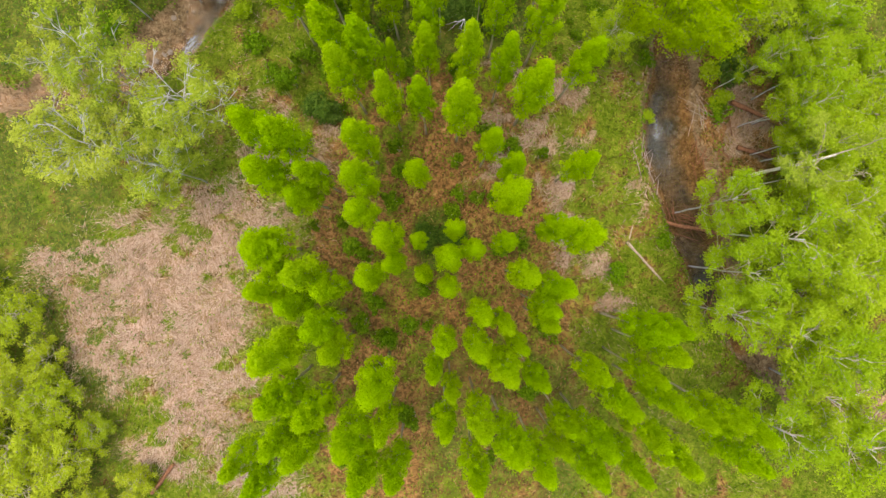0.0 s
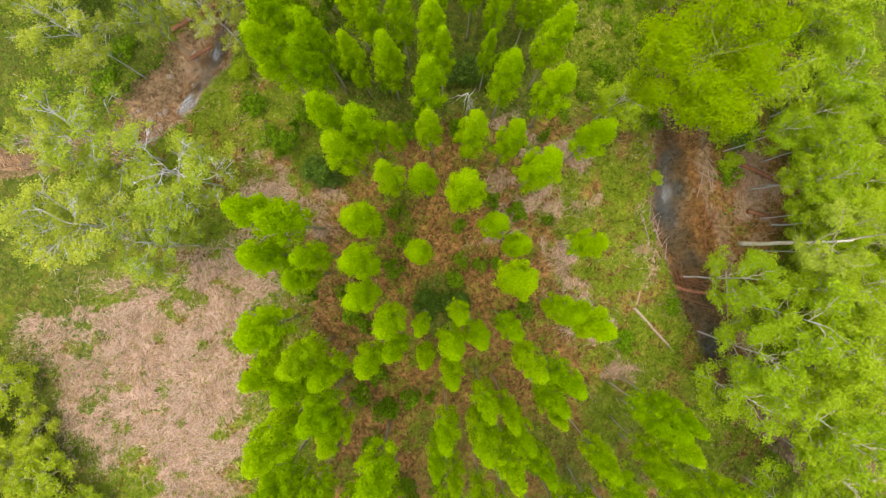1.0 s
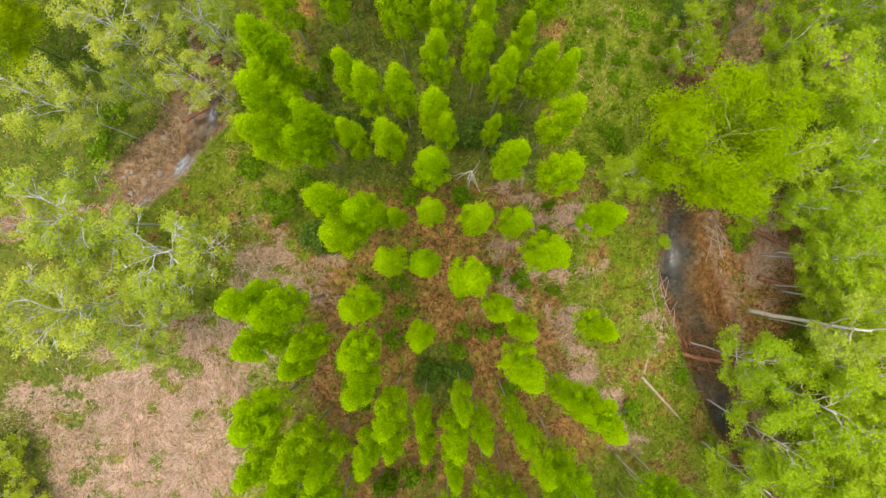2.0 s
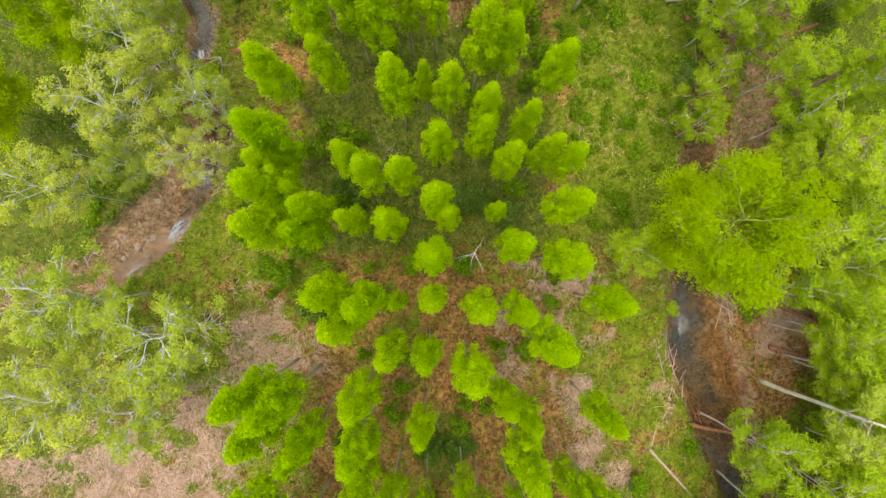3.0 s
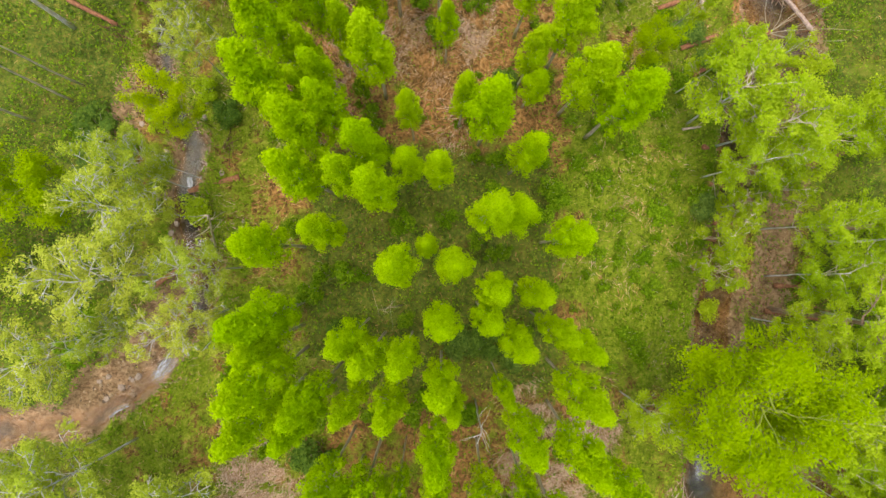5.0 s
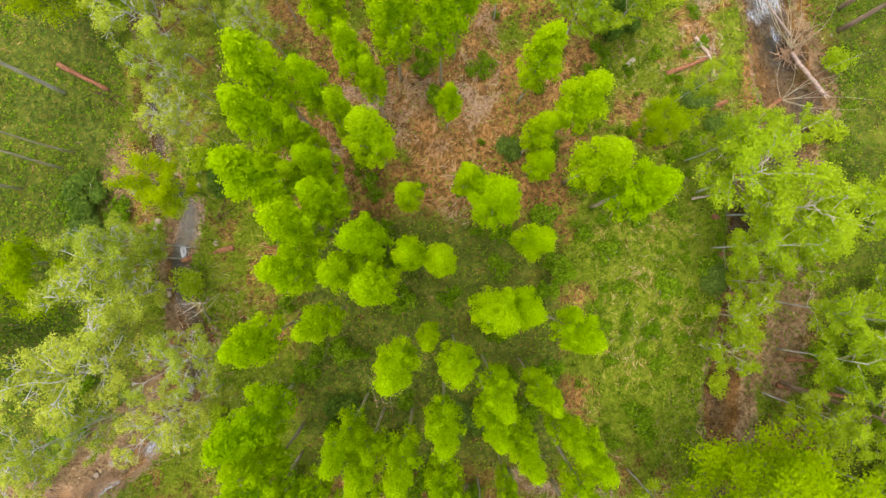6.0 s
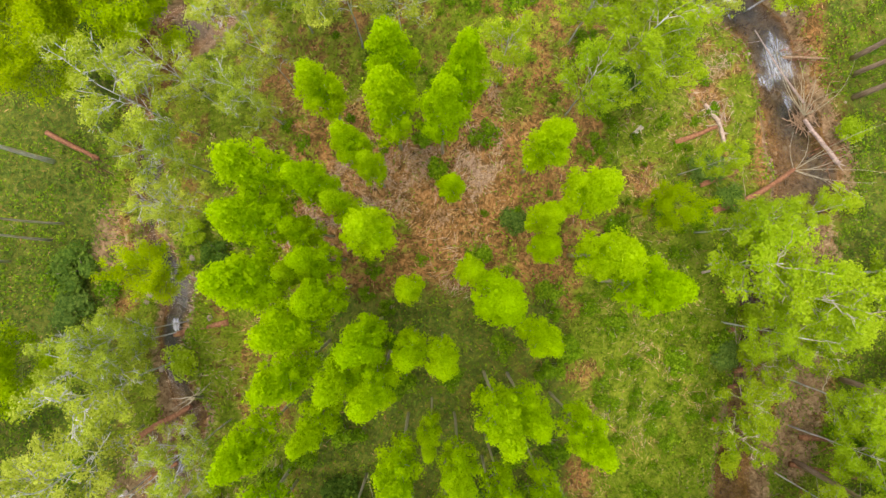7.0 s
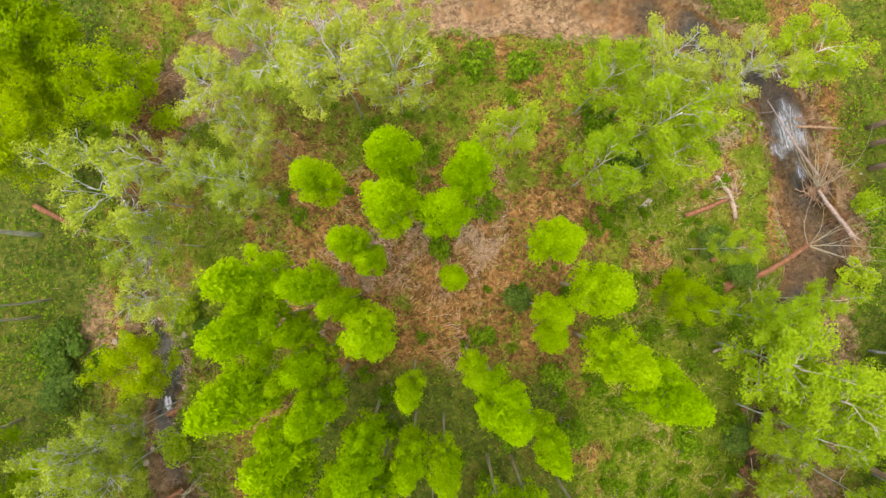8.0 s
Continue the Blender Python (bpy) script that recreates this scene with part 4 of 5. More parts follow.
# Saplings come up between the stems wherever there is room.
_r = np.random.default_rng(33)
stems_at = np.array([(x, y) for row in (STAND_SOUTH, STAND_ROW_A, STAND_ROW_B, STAND_ROW_C, STAND_ROW_D, STAND_ROW_E, STAND_NORTH) for x, y, _, _ in row])
for k in range(110):
    x, y = _r.uniform(-11, 9), _r.uniform(-15, 34)
    if np.hypot(stems_at[:, 0] - x, stems_at[:, 1] - y).min() > 0.9 and straw_cover(np.array([x]), np.array([y]))[0] < 0.3:
        set_bush("sapling", SAPLING, x, y, _r.uniform(0.45, 0.85), _r.uniform(1.2, 5.0), 0.8, 2.6)
for x, y, r, tall in [(-8.4, 10.3, 1.3, 2.2), (-7.6, 10.0, 0.9, 1.6), (4.1, 33.4, 0.95, 1.3), (11.0, 41.2, 1.6, 1.6), (15.8, 36.4, 1.2, 1), (21.2, 12.5, 1.3, 1.6), (17, 34.6, 1.0, 1), (-21.5, 31, 1.5, 1.2),
                      (0.9, 0.9, 1.2, 1.6), (-1.2, 0.9, 1.1, 1.8), (1.0, 17, 1.2, 1.8), (2.6, 17.2, 1.2, 1.8), (4.3, 16.3, 1.1, 1.6), (-6.2, 17.6, 1.3, 1.8), (-21.7, 28.7, 1.4, 1.2), (-13.2, 31.8, 1, 1.2), (16.5, 25.3, 1, 1.1)]:
    set_bush("dark", DARK, x, y, r, tall, 1.1, 1.6)
CREEK_BUSH = [bush(560 + k, "creek_bush", "leafy light green bush overhanging the creek", LEAF_LIGHT, 1.0, 1.8, 1100, (0.05, 0.10), group="undergrowth") for k in range(3)]
for x, y, r, tall in [(18.6, 27.4, 1.1, 2.0), (17.6, 25.4, 0.9, 1.6), (18.9, 22.6, 1.0, 1.6), (16.9, 18.6, 0.9, 1.4), (19.8, 29.8, 1.2, 2.0), 
                      (19.6, 12.2, 1.0, 1.6), (20.2, 10.4, 0.9, 1.4), (15.6, 9.4, 0.7, 1.0), (18.2, 32.2, 0.9, 1.4), (-15.2, 25.8, 1.2, 1.8), (-17.9, 31.2, 0.9, 1.4), (-14.6, 33.2, 1.0, 1.6), (-13.6, 17.6, 0.9, 1.4),
                      (-19.4, 43.2, 1.2, 1.8), (-14.4, 47.6, 1.2, 1.8), (24.4, 38.4, 1.1, 1.6), (24.2, 34.6, 1.2, 1.8)]:
    set_bush("creek_bush", CREEK_BUSH, x, y, r, tall, 1.0, 1.8)
CLUMPS_EAST = [(12.0, 16.4, 0.9, 0.8), (11.4, 17.3, 0.7, 0.6), (10.1, 27.1, 1.0, 0.7), (12.6, 22.2, 0.8, 0.6), (13.2, 20.2, 0.8, 0.6), (11.9, 29.2, 1.0, 0.7), (13.7, 25.1, 1.2, 0.6), (11, 24.9, 0.7, 0.6),
        (16.2, 26, 1, 0.7), (16.4, 0.3, 0.9, 0.6), (15.3, 13.6, 0.8, 0.6), (10.4, 33.2, 0.9, 0.5), (13.2, 34, 0.9, 0.6), (15.6, 33.7, 0.9, 0.6),
        (20.6, 9.6, 1.1, 0.8), (21.6, 14, 1.1, 0.8), (23.5, 20.5, 1.2, 0.8), (22.6, 27.6, 1.1, 0.8)]
CLUMPS_WEST = [(8.6, 28.2, 0.8, 0.5), (2.8, 38.6, 0.9, 0.6), (-11.8, 12.8, 1.1, 0.8), (-13.2, 15.4, 1.3, 0.9), (-22.4, 19.3, 1.2, 0.8), (-23.6, 17, 1.3, 0.8),
        (-19.6, 30.2, 1.2, 0.8), (-22.6, 30.3, 1.3, 0.8), (9, 43.6, 1.1, 0.8), (5, 46.8, 1.4, 0.9), (2.3, 47.2, 1.3, 0.9)]
for x, y, r, tall in CLUMPS_EAST + CLUMPS_WEST:
    set_bush("clump", CLUMP, x, y, r, tall, 1.0, 0.7)


# Small leafy clumps dotted over the meadow and the northern clearing.
_r = np.random.default_rng(44)
for k in range(150):
    x, y = (_r.uniform(8, 17), _r.uniform(14, 42)) if k < 90 else (_r.uniform(-12, 12), _r.uniform(30, 48))
    if bank(np.array([x]), np.array([y]))[0] > 0.6 and straw_cover(np.array([x]), np.array([y]))[0] < 0.45:
        set_bush("clump", CLUMP, x, y, _r.uniform(0.25, 0.65), _r.uniform(0.3, 0.6), 1.0, 0.7)


def blades(n, keep, mat, name, label, length, width, flat, seed):
    """Loose strands: n tries over the valley floor, kept where keep() says."""
    rng = np.random.default_rng(seed)
    x, y = rng.uniform(-34, 34, n), rng.uniform(-20, 54, n)
    ok = rng.uniform(size=n) < keep(x, y) * (bank(x, y) + 0.9 * (fractal(x * 1.1, y * 1.1, 19) - 0.5) > 0.1)
    x, y = x[ok], y[ok]
    n = len(x)
    z = height(x, y)
    lay = fractal(x * 0.38, y * 0.38, 77) * 9 + rng.normal(size=n) * 0.55
    long = rng.uniform(*length, n)
    w = rng.uniform(*width, n) * 0.5
    up = rng.uniform(*flat, n)
    dx, dy = np.cos(lay), np.sin(lay)
    a = np.stack([x, y, z - 0.02], 1)
    side = np.stack([-dy * w, dx * w, np.zeros(n)], 1)
    tip = a + np.stack([dx * long, dy * long, up * long + 0.03], 1)
    v = np.stack([a - side, a + side, tip], 1).reshape(-1, 3)
    f = np.arange(n * 3).reshape(-1, 3).tolist()
    return tagged(mesh_object(name, v.tolist(), f, mat), label, "grass", kind="stuff")


def weeds(n, keep, mat, name, label, size, seed):
    rng = np.random.default_rng(seed)
    x, y = rng.uniform(-34, 34, n), rng.uniform(-20, 54, n)
    ok = rng.uniform(size=n) < keep(x, y) * (bank(x, y) + 1.6 * (fractal(x * 0.8, y * 0.8, 19) - 0.5) > 0.0)
    x, y = x[ok], y[ok]
    n = len(x)
    p = np.stack([x, y, height(x, y) + rng.uniform(0.03, 0.3, n) * size[1] / 0.12], 1)
    face = rng.normal(size=(n, 3)) * 0.5 + np.array([0, 0, 1.0])
    v, f = leaves(p, face, rng.uniform(*size, n), rng, 0.55)
    return tagged(mesh_object(name, v, f, mat), label, "weeds", kind="stuff")


blades(420000, lambda x, y: 0.12 * (1 - 0.9 * np.clip(1.5 * ivy_shade_cover(x, y), 0, 1)) * smooth(0.45, 0.6, fractal(x * 0.5, y * 0.5, 91, 3)) * smooth(6.5, 9.5, np.abs(x + 0.5)) + 0.85 * np.clip(straw_cover(x, y) * 1.1, 0, 1) ** 1.5, GRASS_STRAW, "straw", "flattened pale straw of last year's reeds", (0.3, 0.85), (0.02, 0.045), (0.02, 0.25), 61)
blades(170000, lambda x, y: np.clip(straw_cover(x, y), 0, 1) * smooth(0.50, 0.62, fractal(x * 0.8, y * 0.8, 87, 3)), GRASS_OLIVE, "dead_grass", "olive-brown dead grass tufts in the straw", (0.2, 0.6), (0.02, 0.05), (0.1, 0.5), 70)
blades(160000, lambda x, y: 0.9 * dry_cover(x, y), GRASS_DRY, "dry_grass", "dry tan grass lying in the clearing", (0.25, 0.7), (0.02, 0.045), (0.02, 0.3), 69)
blades(130000, lambda x, y: (1 - 0.85 * ivy_shade_cover(x, y)) * (0.15 + 0.45 * green_cover(x, y)) * (1 - np.clip(straw_cover(x, y), 0, 0.9)), GRASS_GREEN, "grass", "rough green grass on the valley floor", (0.2, 0.55), (0.03, 0.07), (0.2, 0.8), 62)
blades(120000, lambda x, y: 0.75 * (1 - green_cover(x, y)), LITTER, "leaf_litter", "brown fallen twigs and leaf litter under the trees", (0.12, 0.5), (0.03, 0.08), (0.0, 0.15), 66)


blades(340000, lambda x, y: np.clip(straw_cover(x, y), 0, 1) * smooth(0.44, 0.58, fractal(x * 0.6, y * 0.6, 83, 4)), STRAW_BRIGHT, "bleached_straw", "bleached pinkish-white straw lying in swathes", (0.35, 1.0), (0.02, 0.042), (0.02, 0.2), 68)


def shade_growth(x, y):
    """Lush leafy growth under the trees of both outer banks and along the water."""
    w = smooth(-18.5, -20.5, x) * smooth(14, 17, y) + smooth(19.5, 21, x) * smooth(8, 10, y) * 0.7 + 0.8 * (1 - smooth(0.5, 2.6, bank(x, y)))
    w = w + 0.3 * (1 - smooth(8, 10, np.abs(x + 0.5)))
    return np.clip(w, 0, 1) * smooth(0.35, 0.6, fractal(x * 0.6, y * 0.6, 51, 3)) * (1 - 0.9 * np.clip(straw_cover(x, y), 0, 1)) * smooth(0.9, 1.8, way_off(SIDE_BED, x, y)) * (1 - 0.85 * dry_cover(x, y))


# Low dark leaves whose colour also carries the painted shade under the trees.
weeds(120000, lambda x, y: 0.8 * ivy_shade_cover(x, y) ** 1.5, LEAF_DARK, "ivy", "green ground cover under the trees, darkened with painted shade", (0.06, 0.13), 67)
weeds(220000, shade_growth, LEAF_MID, "undergrowth", "lush broad-leaved green undergrowth on the shaded banks", (0.06, 0.12), 64)
weeds(220000, lambda x, y: (1 - 0.7 * dry_cover(x, y)) * (1 - 0.9 * ivy_shade_cover(x, y)) * np.clip(green_cover(x, y), 0, 1) ** 2 * (1 - 0.85 * np.clip(straw_cover(x, y), 0, 1)), GRASS_GREEN, "weeds", "low green weeds on the valley floor", (0.05, 0.12), 63)


# ---- logs, snags and stones ----
def log(name, label, a, b, r0, r1, mat, seed, twigs=0, reach=0.8, lift=0.0, bend=0.0):
    rng = np.random.default_rng(seed)
    a3 = a if len(a) > 2 else (a[0], a[1], z_at(*a) + r0 * 0.7 + lift)
    b3 = b if len(b) > 2 else (b[0], b[1], z_at(*b) + r1 * 0.7 + lift)
    ob = thing(name, label, "log")
    line = sway((0, 0, 0), np.array(b3) - np.array(a3), 8, 0.05, rng)
    span = line[-1] - line[0]
    aside = np.array([-span[1], span[0], 0.25 * np.linalg.norm(span)]) / max(np.linalg.norm(span), 1e-6)
    line = line + np.sin(np.linspace(0, math.pi, 8))[:, None] * aside * bend
    ob.location = a3
    trunk = part("trunk", tube(line, np.linspace(r0, r1, 8) * rng.uniform(0.9, 1.1, 8), 8), mat, ob)
    way = (line[-1] - line[0]) / np.linalg.norm(line[-1] - line[0])
    for k in range(twigs):
        q = line[int(rng.integers(2, 8))]
        d = way + rng.normal(size=3) * np.array([0.7, 0.7, 0.35]) + np.array([0, 0, 0.25])
        d /= np.linalg.norm(d)
        L = reach * rng.uniform(0.4, 1.0)
        part("branch", tube(sway(q, q + d * L, 4, 0.05 * reach, rng), np.linspace(r1 * 0.5, 0.008, 4), 5), mat, trunk)
    return ob


log("fallen_log", "bleached broken log lying in the grass", (13.6, 0.2), (16.1, -2.6), 0.11, 0.07, WOOD_PALE, 1, 3, 0.5)
log("fallen_log", "long thin bleached stem lying by the creek bank", (13.8, 0.4), (15.7, 5.2), 0.05, 0.09, WOOD_PALE, 2, 2, 0.5)
log("fallen_log", "bleached bent log in the straw beside the creek", (15.9, 40.3), (17.0, 37.8), 0.10, 0.14, WOOD_PALE, 3, 3, 0.6, bend=0.3)
log("fallen_log", "pale thin fallen stem on the creek bank", (15.3, 30.2), (18.6, 30.3), 0.08, 0.02, WOOD_PALE, 31, 4, 0.9, 0.35, 0.15)
log("fallen_log", "pinkish torn trunk lying in the creek below its roots", (22.2, 39.4, -0.35), (23.9, 36.7, 0.0), 0.10, 0.14, WOOD_PINK, 4, 5, 0.7)
log("fallen_log", "long slender bare stem lying across the rapids", (21.9, 40.3, 0.1), (18.7, 44.6, 0.7), 0.07, 0.03, WOOD_PINK, 32, 4, 0.9, bend=0.1)
log("fallen_log", "short brown log lying over the rapids", (20.9, 43.2, -0.2), (23.4, 43.1, 0.1), 0.08, 0.06, ROOT, 33, 2, 0.5)
for k, (dx, dy, dz, bow) in enumerate([(-2.0, 3.9, 0.6, 0.3), (-1.5, 3.4, 0.9, 0.2), (-1.1, 3.0, 1.1, -0.2), (-0.7, 2.7, 1.2, 0.3), (-0.2, 2.6, 1.1, -0.3), (0.3, 2.2, 0.9, 0.4), (0.9, 1.7, 0.8, -0.4), (-1.5, 2.1, 0.5, 0.2), (-0.9, 1.9, 0.7, -0.2), (1.4, 1.2, 0.6, 0.4), (2.2, 3.4, 1.2, -0.9)]):
    log("bare_bough", "thin bare bough of a fallen tree over the rapids", (22.1, 39.6, -0.2), (22.1 + dx, 39.6 + dy, dz), 0.024, 0.009, BOUGH, 20 + k, 2, 0.6, bend=bow)
log("fallen_tree", "dark brown fallen tree across the creek, bent in its length", (16.1, 33.9, 0.3), (20.9, 36.2, 0.7), 0.21, 0.12, BARK_BROWN, 5, bend=-0.35)
for k, (dx, dy, dz, bow) in enumerate([(4.6, 2.4, 2.0, 0.3), (4.6, -0.4, 2.0, 0.2), (4.0, -1.0, 1.8, -0.2), (2.4, -1.6, 1.2, 0.3), (-0.3, 2.2, 1.2, 0.3), (0.8, 2.1, 1.0, -0.3), (3.3, 1.3, 1.4, 0.3), (2.9, 0.8, 1.5, -0.2), (3.4, -1.9, 1.3, 0.2)]):
    log("bare_bough", "bare pale bough of a fallen tree over the water", (20.8, 36.15, 0.65), (20.8 + dx, 36.15 + dy, dz), 0.022, 0.008, BOUGH, 40 + k, 3, 0.7, bend=bow)
log("fallen_log", "brown log damming the creek above a small fall", (-16.2, 27.0, -0.4), (-12.8, 27.6, 0.1), 0.17, 0.2, BARK_BROWN, 6, 2, 0.5)
log("fallen_log", "dark wet log lying over the creek", (-18.8, 20.7, 0.0), (-15.0, 22.9, 0.1), 0.2, 0.15, BARK_BROWN, 7, 4, 1.0)
log("fallen_log", "dark red-brown log lying along the creek bank", (-17.6, 18.6, 0.0), (-15.9, 19.5, 0.0), 0.16, 0.12, BARK_BROWN, 34, 1, 0.6)
log("fallen_log", "brown brushwood dam across the creek", (16.8, 1.6, -0.55), (20.8, 0.6, -0.5), 0.16, 0.1, BARK_BROWN, 8, 8, 1.2)
log("fallen_log", "thin white stem lying on brown bank mud", (20.6, 2.6), (20.9, -2.8), 0.05, 0.03, BARK_PALE, 9, 2, 0.5)
for k, (ax, ay, bx, by) in enumerate([(15.4, 35.4, 17.8, 36.1), (16.1, 33.7, 18.0, 34.8), (14.0, 38.0, 16.6, 38.9), (16.7, 29.1, 18.5, 29.0), (16.9, 26.8, 18.6, 26.7), (17.3, 24.3, 19.1, 24.2), (16.9, 23.3, 17.9, 23.2), (21.2, 20.2, 24.3, 19.9), (20.6, 18.6, 25.2, 17.7), (15.8, 21.5, 17.0, 20.6), (21.4, 10.2, 25.6, 8.3), (21.8, 6.9, 25.4, 5.6), (22.8, 27.6, 25.8, 28.7), (-23.4, 39.2, -20.4, 37.6), (-27.4, -13.4, -25.2, -12.0), (-21.4, -17.2, -19.6, -15.2)]):
    log("bank_log", "red-brown fallen stem half buried on the creek bank", (ax, ay), (bx, by), 0.17, 0.12, BARK_BROWN, 70 + k, 2, 0.5, 0.12)


def stick_pile(x, y, reach, n, mat, seed, label, way=None):
    """Driftwood: loose sticks heaped and crossed on the bank."""
    rng = np.random.default_rng(seed)
    ob = thing("driftwood", label, "driftwood", "driftwood heaps")
    z0 = max(z_at(x, y), -0.8)
    ob.location = (x, y, z0)
    for k in range(n):
        a = rng.uniform(0, 2 * math.pi) if way is None else radians(way) + rng.normal() * 0.5
        L = reach * rng.uniform(0.5, 1.0)
        c = rng.normal(size=2) * reach * 0.22
        ends = [np.array([c[0] + s * math.cos(a) * L / 2, c[1] + s * math.sin(a) * L / 2, 0.0]) for s in (-1, 1)]
        for e in ends:
            e[2] = max(z_at(x + e[0], y + e[1]), -0.8) - z0 + rng.uniform(0.02, 0.3)
        r = rng.uniform(0.014, 0.04)
        part("stick", tube(sway(ends[0], ends[1], 5, 0.06, rng), np.linspace(r, r * 0.5, 5), 5), mat, ob)


for k, (x, y, reach, n, mat, way, label) in enumerate([
        (18.4, 33.8, 2.6, 10, WOOD_PALE, 75, "bleached driftwood sticks on the creek bank"), (22.4, 39.6, 1.6, 60, ROOT, None, "tangled heap of brown roots and sticks in the creek"),
        (19.2, 1.3, 2.6, 16, BARK_BROWN, 170, "red-brown brushwood heaped in the creek"), (17.1, 2.4, 1.8, 10, BARK_BROWN, 150, "red-brown brushwood heaped on the bank"),
        (15.6, 4.4, 1.6, 8, WOOD_PALE, 70, "bleached driftwood sticks on the creek bank"), (22.9, 16.2, 3.0, 14, WOOD_PALE, 110, "bleached tangled branches on the creek bank"), (23.4, 19.2, 2.4, 12, BARK_BROWN, 10, "reddish brushwood on the creek bank"),
        (17.5, 26.3, 1.8, 8, WOOD_PALE, 80, "bleached driftwood sticks on the creek bank"), (-14.6, 23.0, 2.2, 9, WOOD_DARK, 40, "dark wet driftwood in the creek"),
        (20.6, -4.2, 2.2, 10, BARK_BROWN, 100, "red-brown brushwood heaped on the bank"), (23.9, 37.6, 2.2, 12, BARK_BROWN, 30, "reddish brushwood on the creek bank"),
        (19.9, 6.6, 2.6, 16, BARK_BROWN, 104, "red-brown roots and brushwood along the creek bank"), (20.4, 4.2, 2.2, 14, BARK_BROWN, 110, "red-brown roots and brushwood along the creek bank"), (19.3, 9.4, 2.4, 12, WOOD_PALE, 110, "bleached driftwood sticks on the creek bank"), (14.9, 6.6, 2.0, 10, WOOD_PINK, 80, "pinkish bleached driftwood on the creek bank"), (20.6, 8.6, 2.2, 9, BARK_BROWN, 95, "reddish brushwood on the creek bank"), (17.8, 24.8, 2.0, 8, WOOD_PALE, 85, "bleached driftwood sticks on the creek bank"),
        (-13.4, 29.9, 1.8, 7, WOOD_DARK, 60, "dark wet driftwood in the creek"), (22.4, 43.4, 2.0, 9, BARK_BROWN, 0, "reddish brushwood on the creek bank"),
        (16.3, 39.6, 1.8, 8, WOOD_PALE, 60, "bleached driftwood sticks on the creek bank"), (-20.8, 37.0, 2.4, 9, WOOD_DARK, 150, "dark wet driftwood on the bank")]):
    stick_pile(x, y, reach, n, mat, 600 + k, label, way)


def leaning_bare(x, y, top, seed, label, thick=1.0, bark=BOUGH):
    """A thin dead tree with bare drooping branches."""
    rng = np.random.default_rng(seed)
    ob = thing("dead_tree", label, "tree")
    ob.location = (x, y, z_at(x, y))
    line = sway((0, 0, -0.2), top, 8, 0.08, rng)
    trunk = part("trunk", tube(line, np.linspace(0.09, 0.03, 8) * thick, 7), bark, ob)
    for k in range(12):
        q = line[int(rng.integers(4, 8))]
        d = rng.normal(size=3) * np.array([1, 1, 0.4])
        d /= np.linalg.norm(d)
        part("branch", tube(sway(q, q + d * rng.uniform(0.4, 1.3), 5, 0.08, rng), np.linspace(0.03, 0.008, 5) * thick, 4), bark, trunk)


leaning_bare(1.9, 13.4, (-0.1, 0.1, 7.6), 11, "dead grey-white snag with bare broken branches", 0.6, BARK_PALE)
leaning_bare(-14.6, 23.2, (2.4, 1.6, 6.6), 12, "dead leaning tree with bare pale branches over the creek")
leaning_bare(-2.6, 19.4, (-0.9, 0.3, 7.0), 13, "thin bare tree among the young stand", 0.5)

board = thing("board", "weathered grey board lying in the weeds", "board")
bm = bmesh.new()
bmesh.ops.create_cube(bm, size=1, matrix=Matrix.Diagonal((0.95, 0.26, 0.06, 1)))
bmesh.ops.bevel(bm, geom=list(bm.edges), offset=0.012, segments=1, affect="EDGES")
me = bpy.data.meshes.new("plank")
bm.to_mesh(me)
bm.free()
me.materials.append(BOARD)
plank = new("plank", me)
plank.parent = board
board.matrix_basis = Matrix.Translation((11.75, 38.7, z_at(11.75, 38.7) + 0.12)) @ Matrix.Rotation(radians(42), 4, "Z")


def stone_mesh(seed):
    rng = np.random.default_rng(seed)
    bm = bmesh.new()
    bmesh.ops.create_icosphere(bm, subdivisions=1, radius=1)
    for v in bm.verts:
        v.co *= rng.uniform(0.75, 1.15)
        v.co.z *= 0.6
    me = bpy.data.meshes.new("creek_stone")
    bm.to_mesh(me)
    bm.free()
    me.materials.append(STONE)
    return me


STONES = [stone_mesh(k) for k in range(5)]
_r = np.random.default_rng(90)
for k in range(110):
    base = CREEK[int(_r.choice([5, 6, 7, 8, 9, 10, 11, 11, 12, 24, 25, 26, 35, 36]))]
    x, y = base[0] + _r.normal() * 1.1, base[1] + _r.normal() * 1.3
    s = _r.uniform(0.10, 0.26)
    ob = tagged(new("creek_stone", STONES[k % 5]), "rounded grey-brown stone in the creek bed", "stone", "creek stones")
    ob.matrix_basis = Matrix.Translation((x, y, z_at(x, y) + s * 0.2)) @ Matrix.Rotation(_r.uniform(0, 6), 4, "Z") @ Matrix.Scale(s, 4)


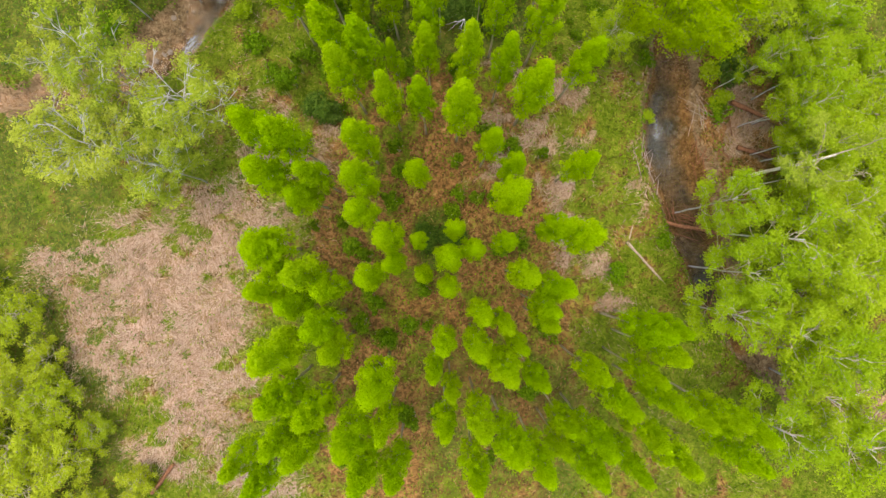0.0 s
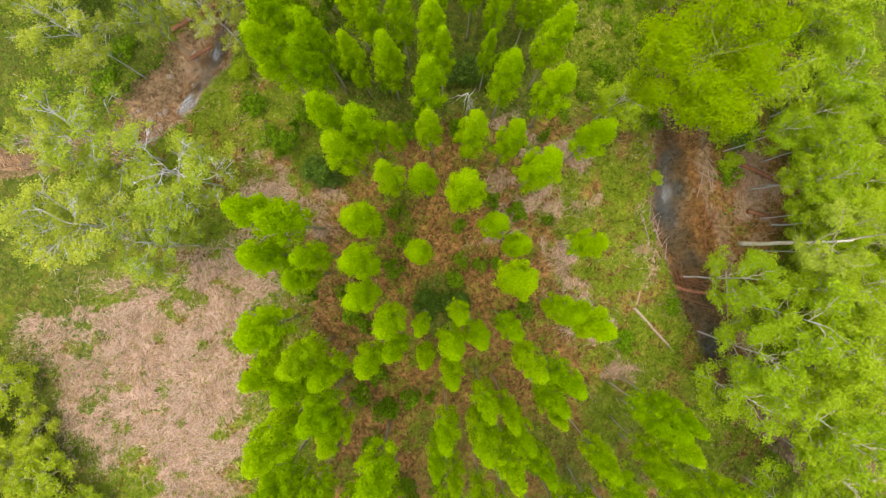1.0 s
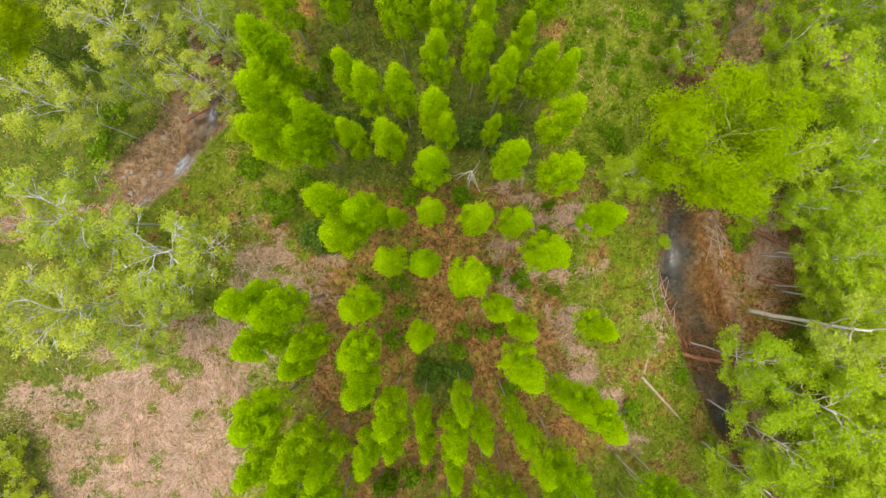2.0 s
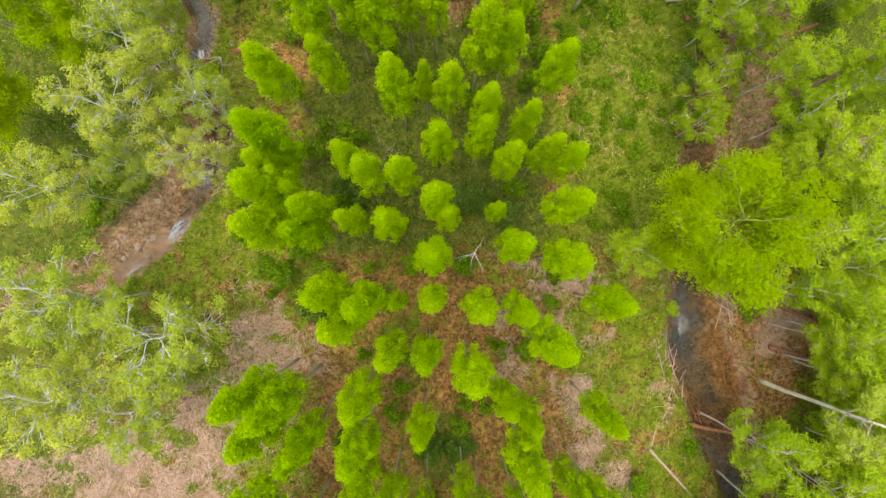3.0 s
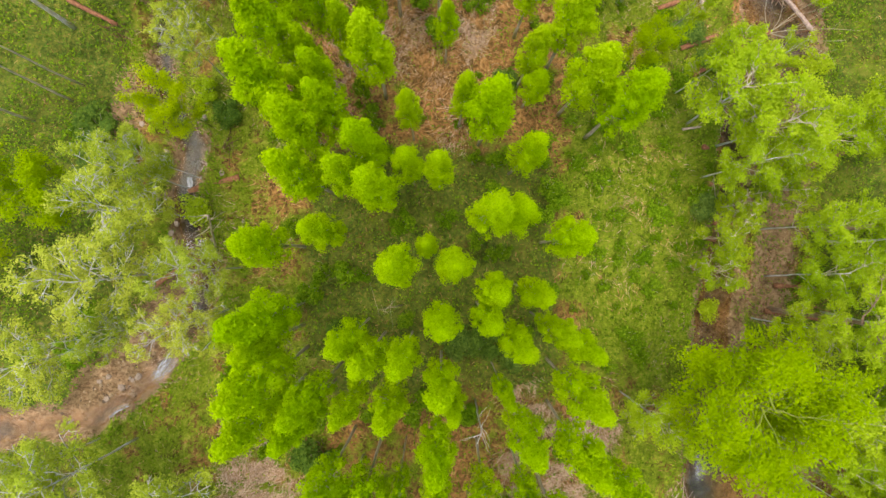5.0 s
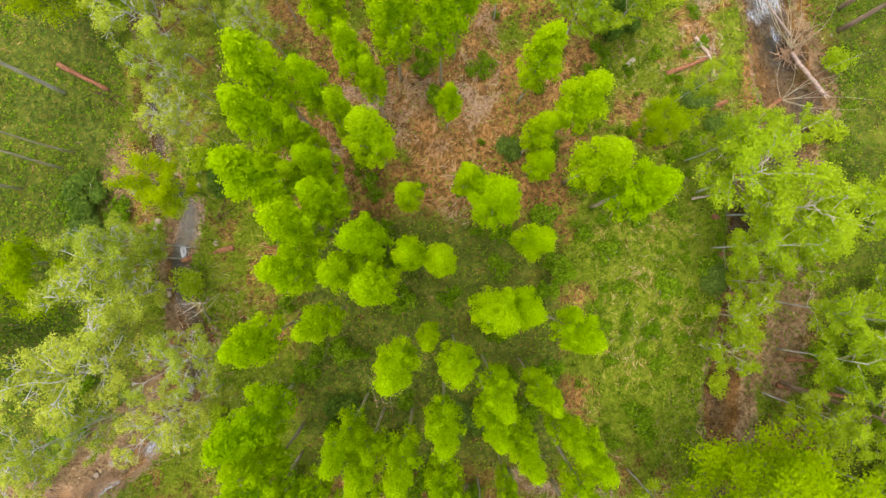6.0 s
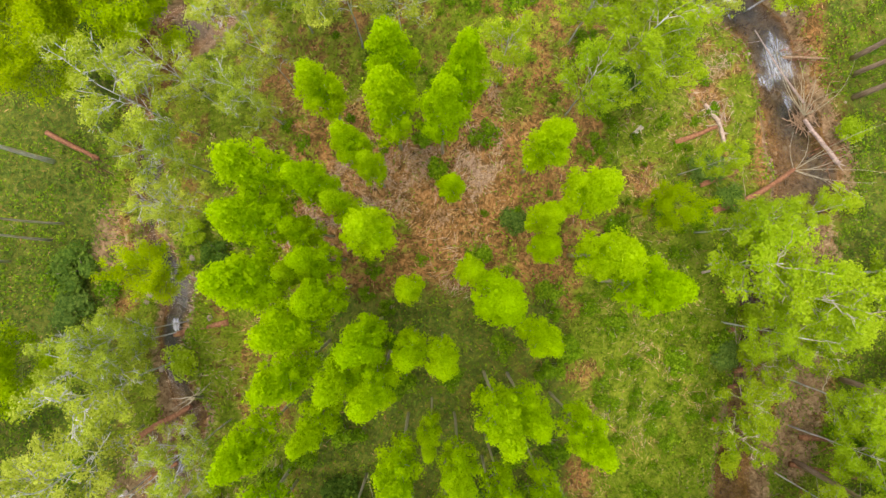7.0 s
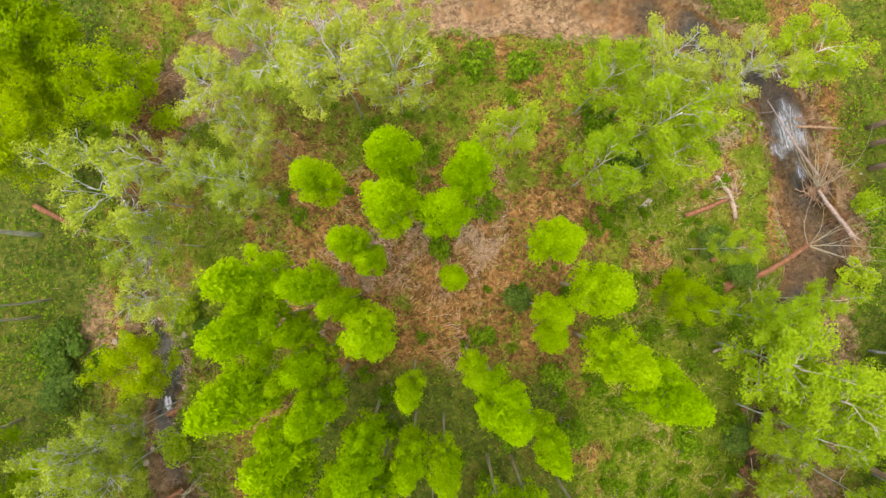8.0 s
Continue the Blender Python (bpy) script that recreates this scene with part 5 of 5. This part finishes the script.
def gravel(n, seed):
    """Pebbles on the dry bars of the creek bed."""
    rng = np.random.default_rng(seed)
    bm = bmesh.new()
    bmesh.ops.create_icosphere(bm, subdivisions=1, radius=1)
    unit = np.array([v.co[:] for v in bm.verts])
    tri = np.array([[v.index for v in f.verts] for f in bm.faces])
    bm.free()
    along = rng.integers(3, len(CREEK) - 4, n)
    f = rng.uniform(0, 1, n)[:, None]
    line = np.array(CREEK)
    p = line[along] * (1 - f) + line[along + 1] * f + rng.uniform(-2.2, 2.2, (n, 2))
    p = p[bank(p[:, 0], p[:, 1]) < 0.1]
    n = len(p)
    s = rng.uniform(0.03, 0.10, n) * (1 + 0.8 * (rng.uniform(size=n) < 0.1))
    v = unit[None] * s[:, None, None] * rng.uniform(0.7, 1.2, (n, 12, 1)) * np.array([1, 1, 0.6])
    v = v + np.stack([p[:, 0], p[:, 1], height(p[:, 0], p[:, 1])], 1)[:, None]
    fc = (tri[None] + np.arange(n)[:, None, None] * 12).reshape(-1, 3)
    return tagged(mesh_object("gravel", v.reshape(-1, 3).tolist(), fc.tolist(), PEBBLE, shade=True), "brown and grey pebbles on the creek bed", "gravel", kind="stuff")


gravel(3000, 95)


def foam(x, y, rx, ry, turn, seed, label, thick=0.5):
    """White water or painted sky sheen: a thin rippled film over the creek, broken into streaks along the flow."""
    rng = np.random.default_rng(seed)
    nu, nv = 17, 33
    u, v = np.meshgrid(np.linspace(-1, 1, nu), np.linspace(-1, 1, nv))
    u, v = u.ravel(), v.ravel()
    z = -0.77 + 0.05 * fractal(u * rx * 3 + seed * 9, v * ry * 1.5, 60 + seed)
    i = np.arange(nu * nv).reshape(nv, nu)
    quads = np.stack([i[:-1, :-1], i[:-1, 1:], i[1:, 1:], i[1:, :-1]], -1).reshape(-1, 4)
    ob = tagged(mesh_object("foam", np.stack([u * rx, v * ry, z], 1).tolist(), quads.tolist(), FOAM, shade=True), label, "water", kind="structure")
    d = np.hypot(u, v) + 0.5 * (fractal(u * 2.5 + seed, v * 2.5, 70 + seed) - 0.5)
    t = thick * (1 - smooth(0.25, 1.0, d)) - 0.4 * smooth(0.8, 1.0, d)
    ca = ob.data.color_attributes.new("thick", "FLOAT_COLOR", "POINT")
    ca.data.foreach_set("color", np.stack([np.clip(t, 0, 1)] * 3 + [np.ones_like(t)], 1).ravel())
    ob.matrix_basis = Matrix.Translation((x, y, 0)) @ Matrix.Rotation(radians(turn), 4, "Z")


foam(-16.3, 27.6, 0.42, 0.8, 12, 1, "white foam of a small creek fall", 0.72)
foam(20.9, 43.2, 1.7, 2.8, 14, 2, "white rapids in the creek", 0.55)
foam(20.2, 41.9, 0.8, 1.0, 30, 3, "white foam below the rapids", 0.5)
foam(21.5, 40.6, 0.5, 1.3, 14, 4, "white ripples in the creek", 0.5)
# Western riffles: the bluish-white film also paints the sky reflected in them.
foam(-18.0, 15.6, 0.9, 2.2, -40, 5, "white ripples in the creek", 0.55)
foam(-21.0, 12.8, 0.6, 1.5, -65, 6, "white ripples in the creek", 0.55)
foam(-16.0, 19.2, 0.6, 1.1, -15, 7, "white ripples in the creek", 0.55)
# Here the pale film paints foam and reflected sky together.
foam(16.4, 8.6, 0.7, 1.6, 0, 8, "pale creek ripples with painted sky reflection", 0.42)
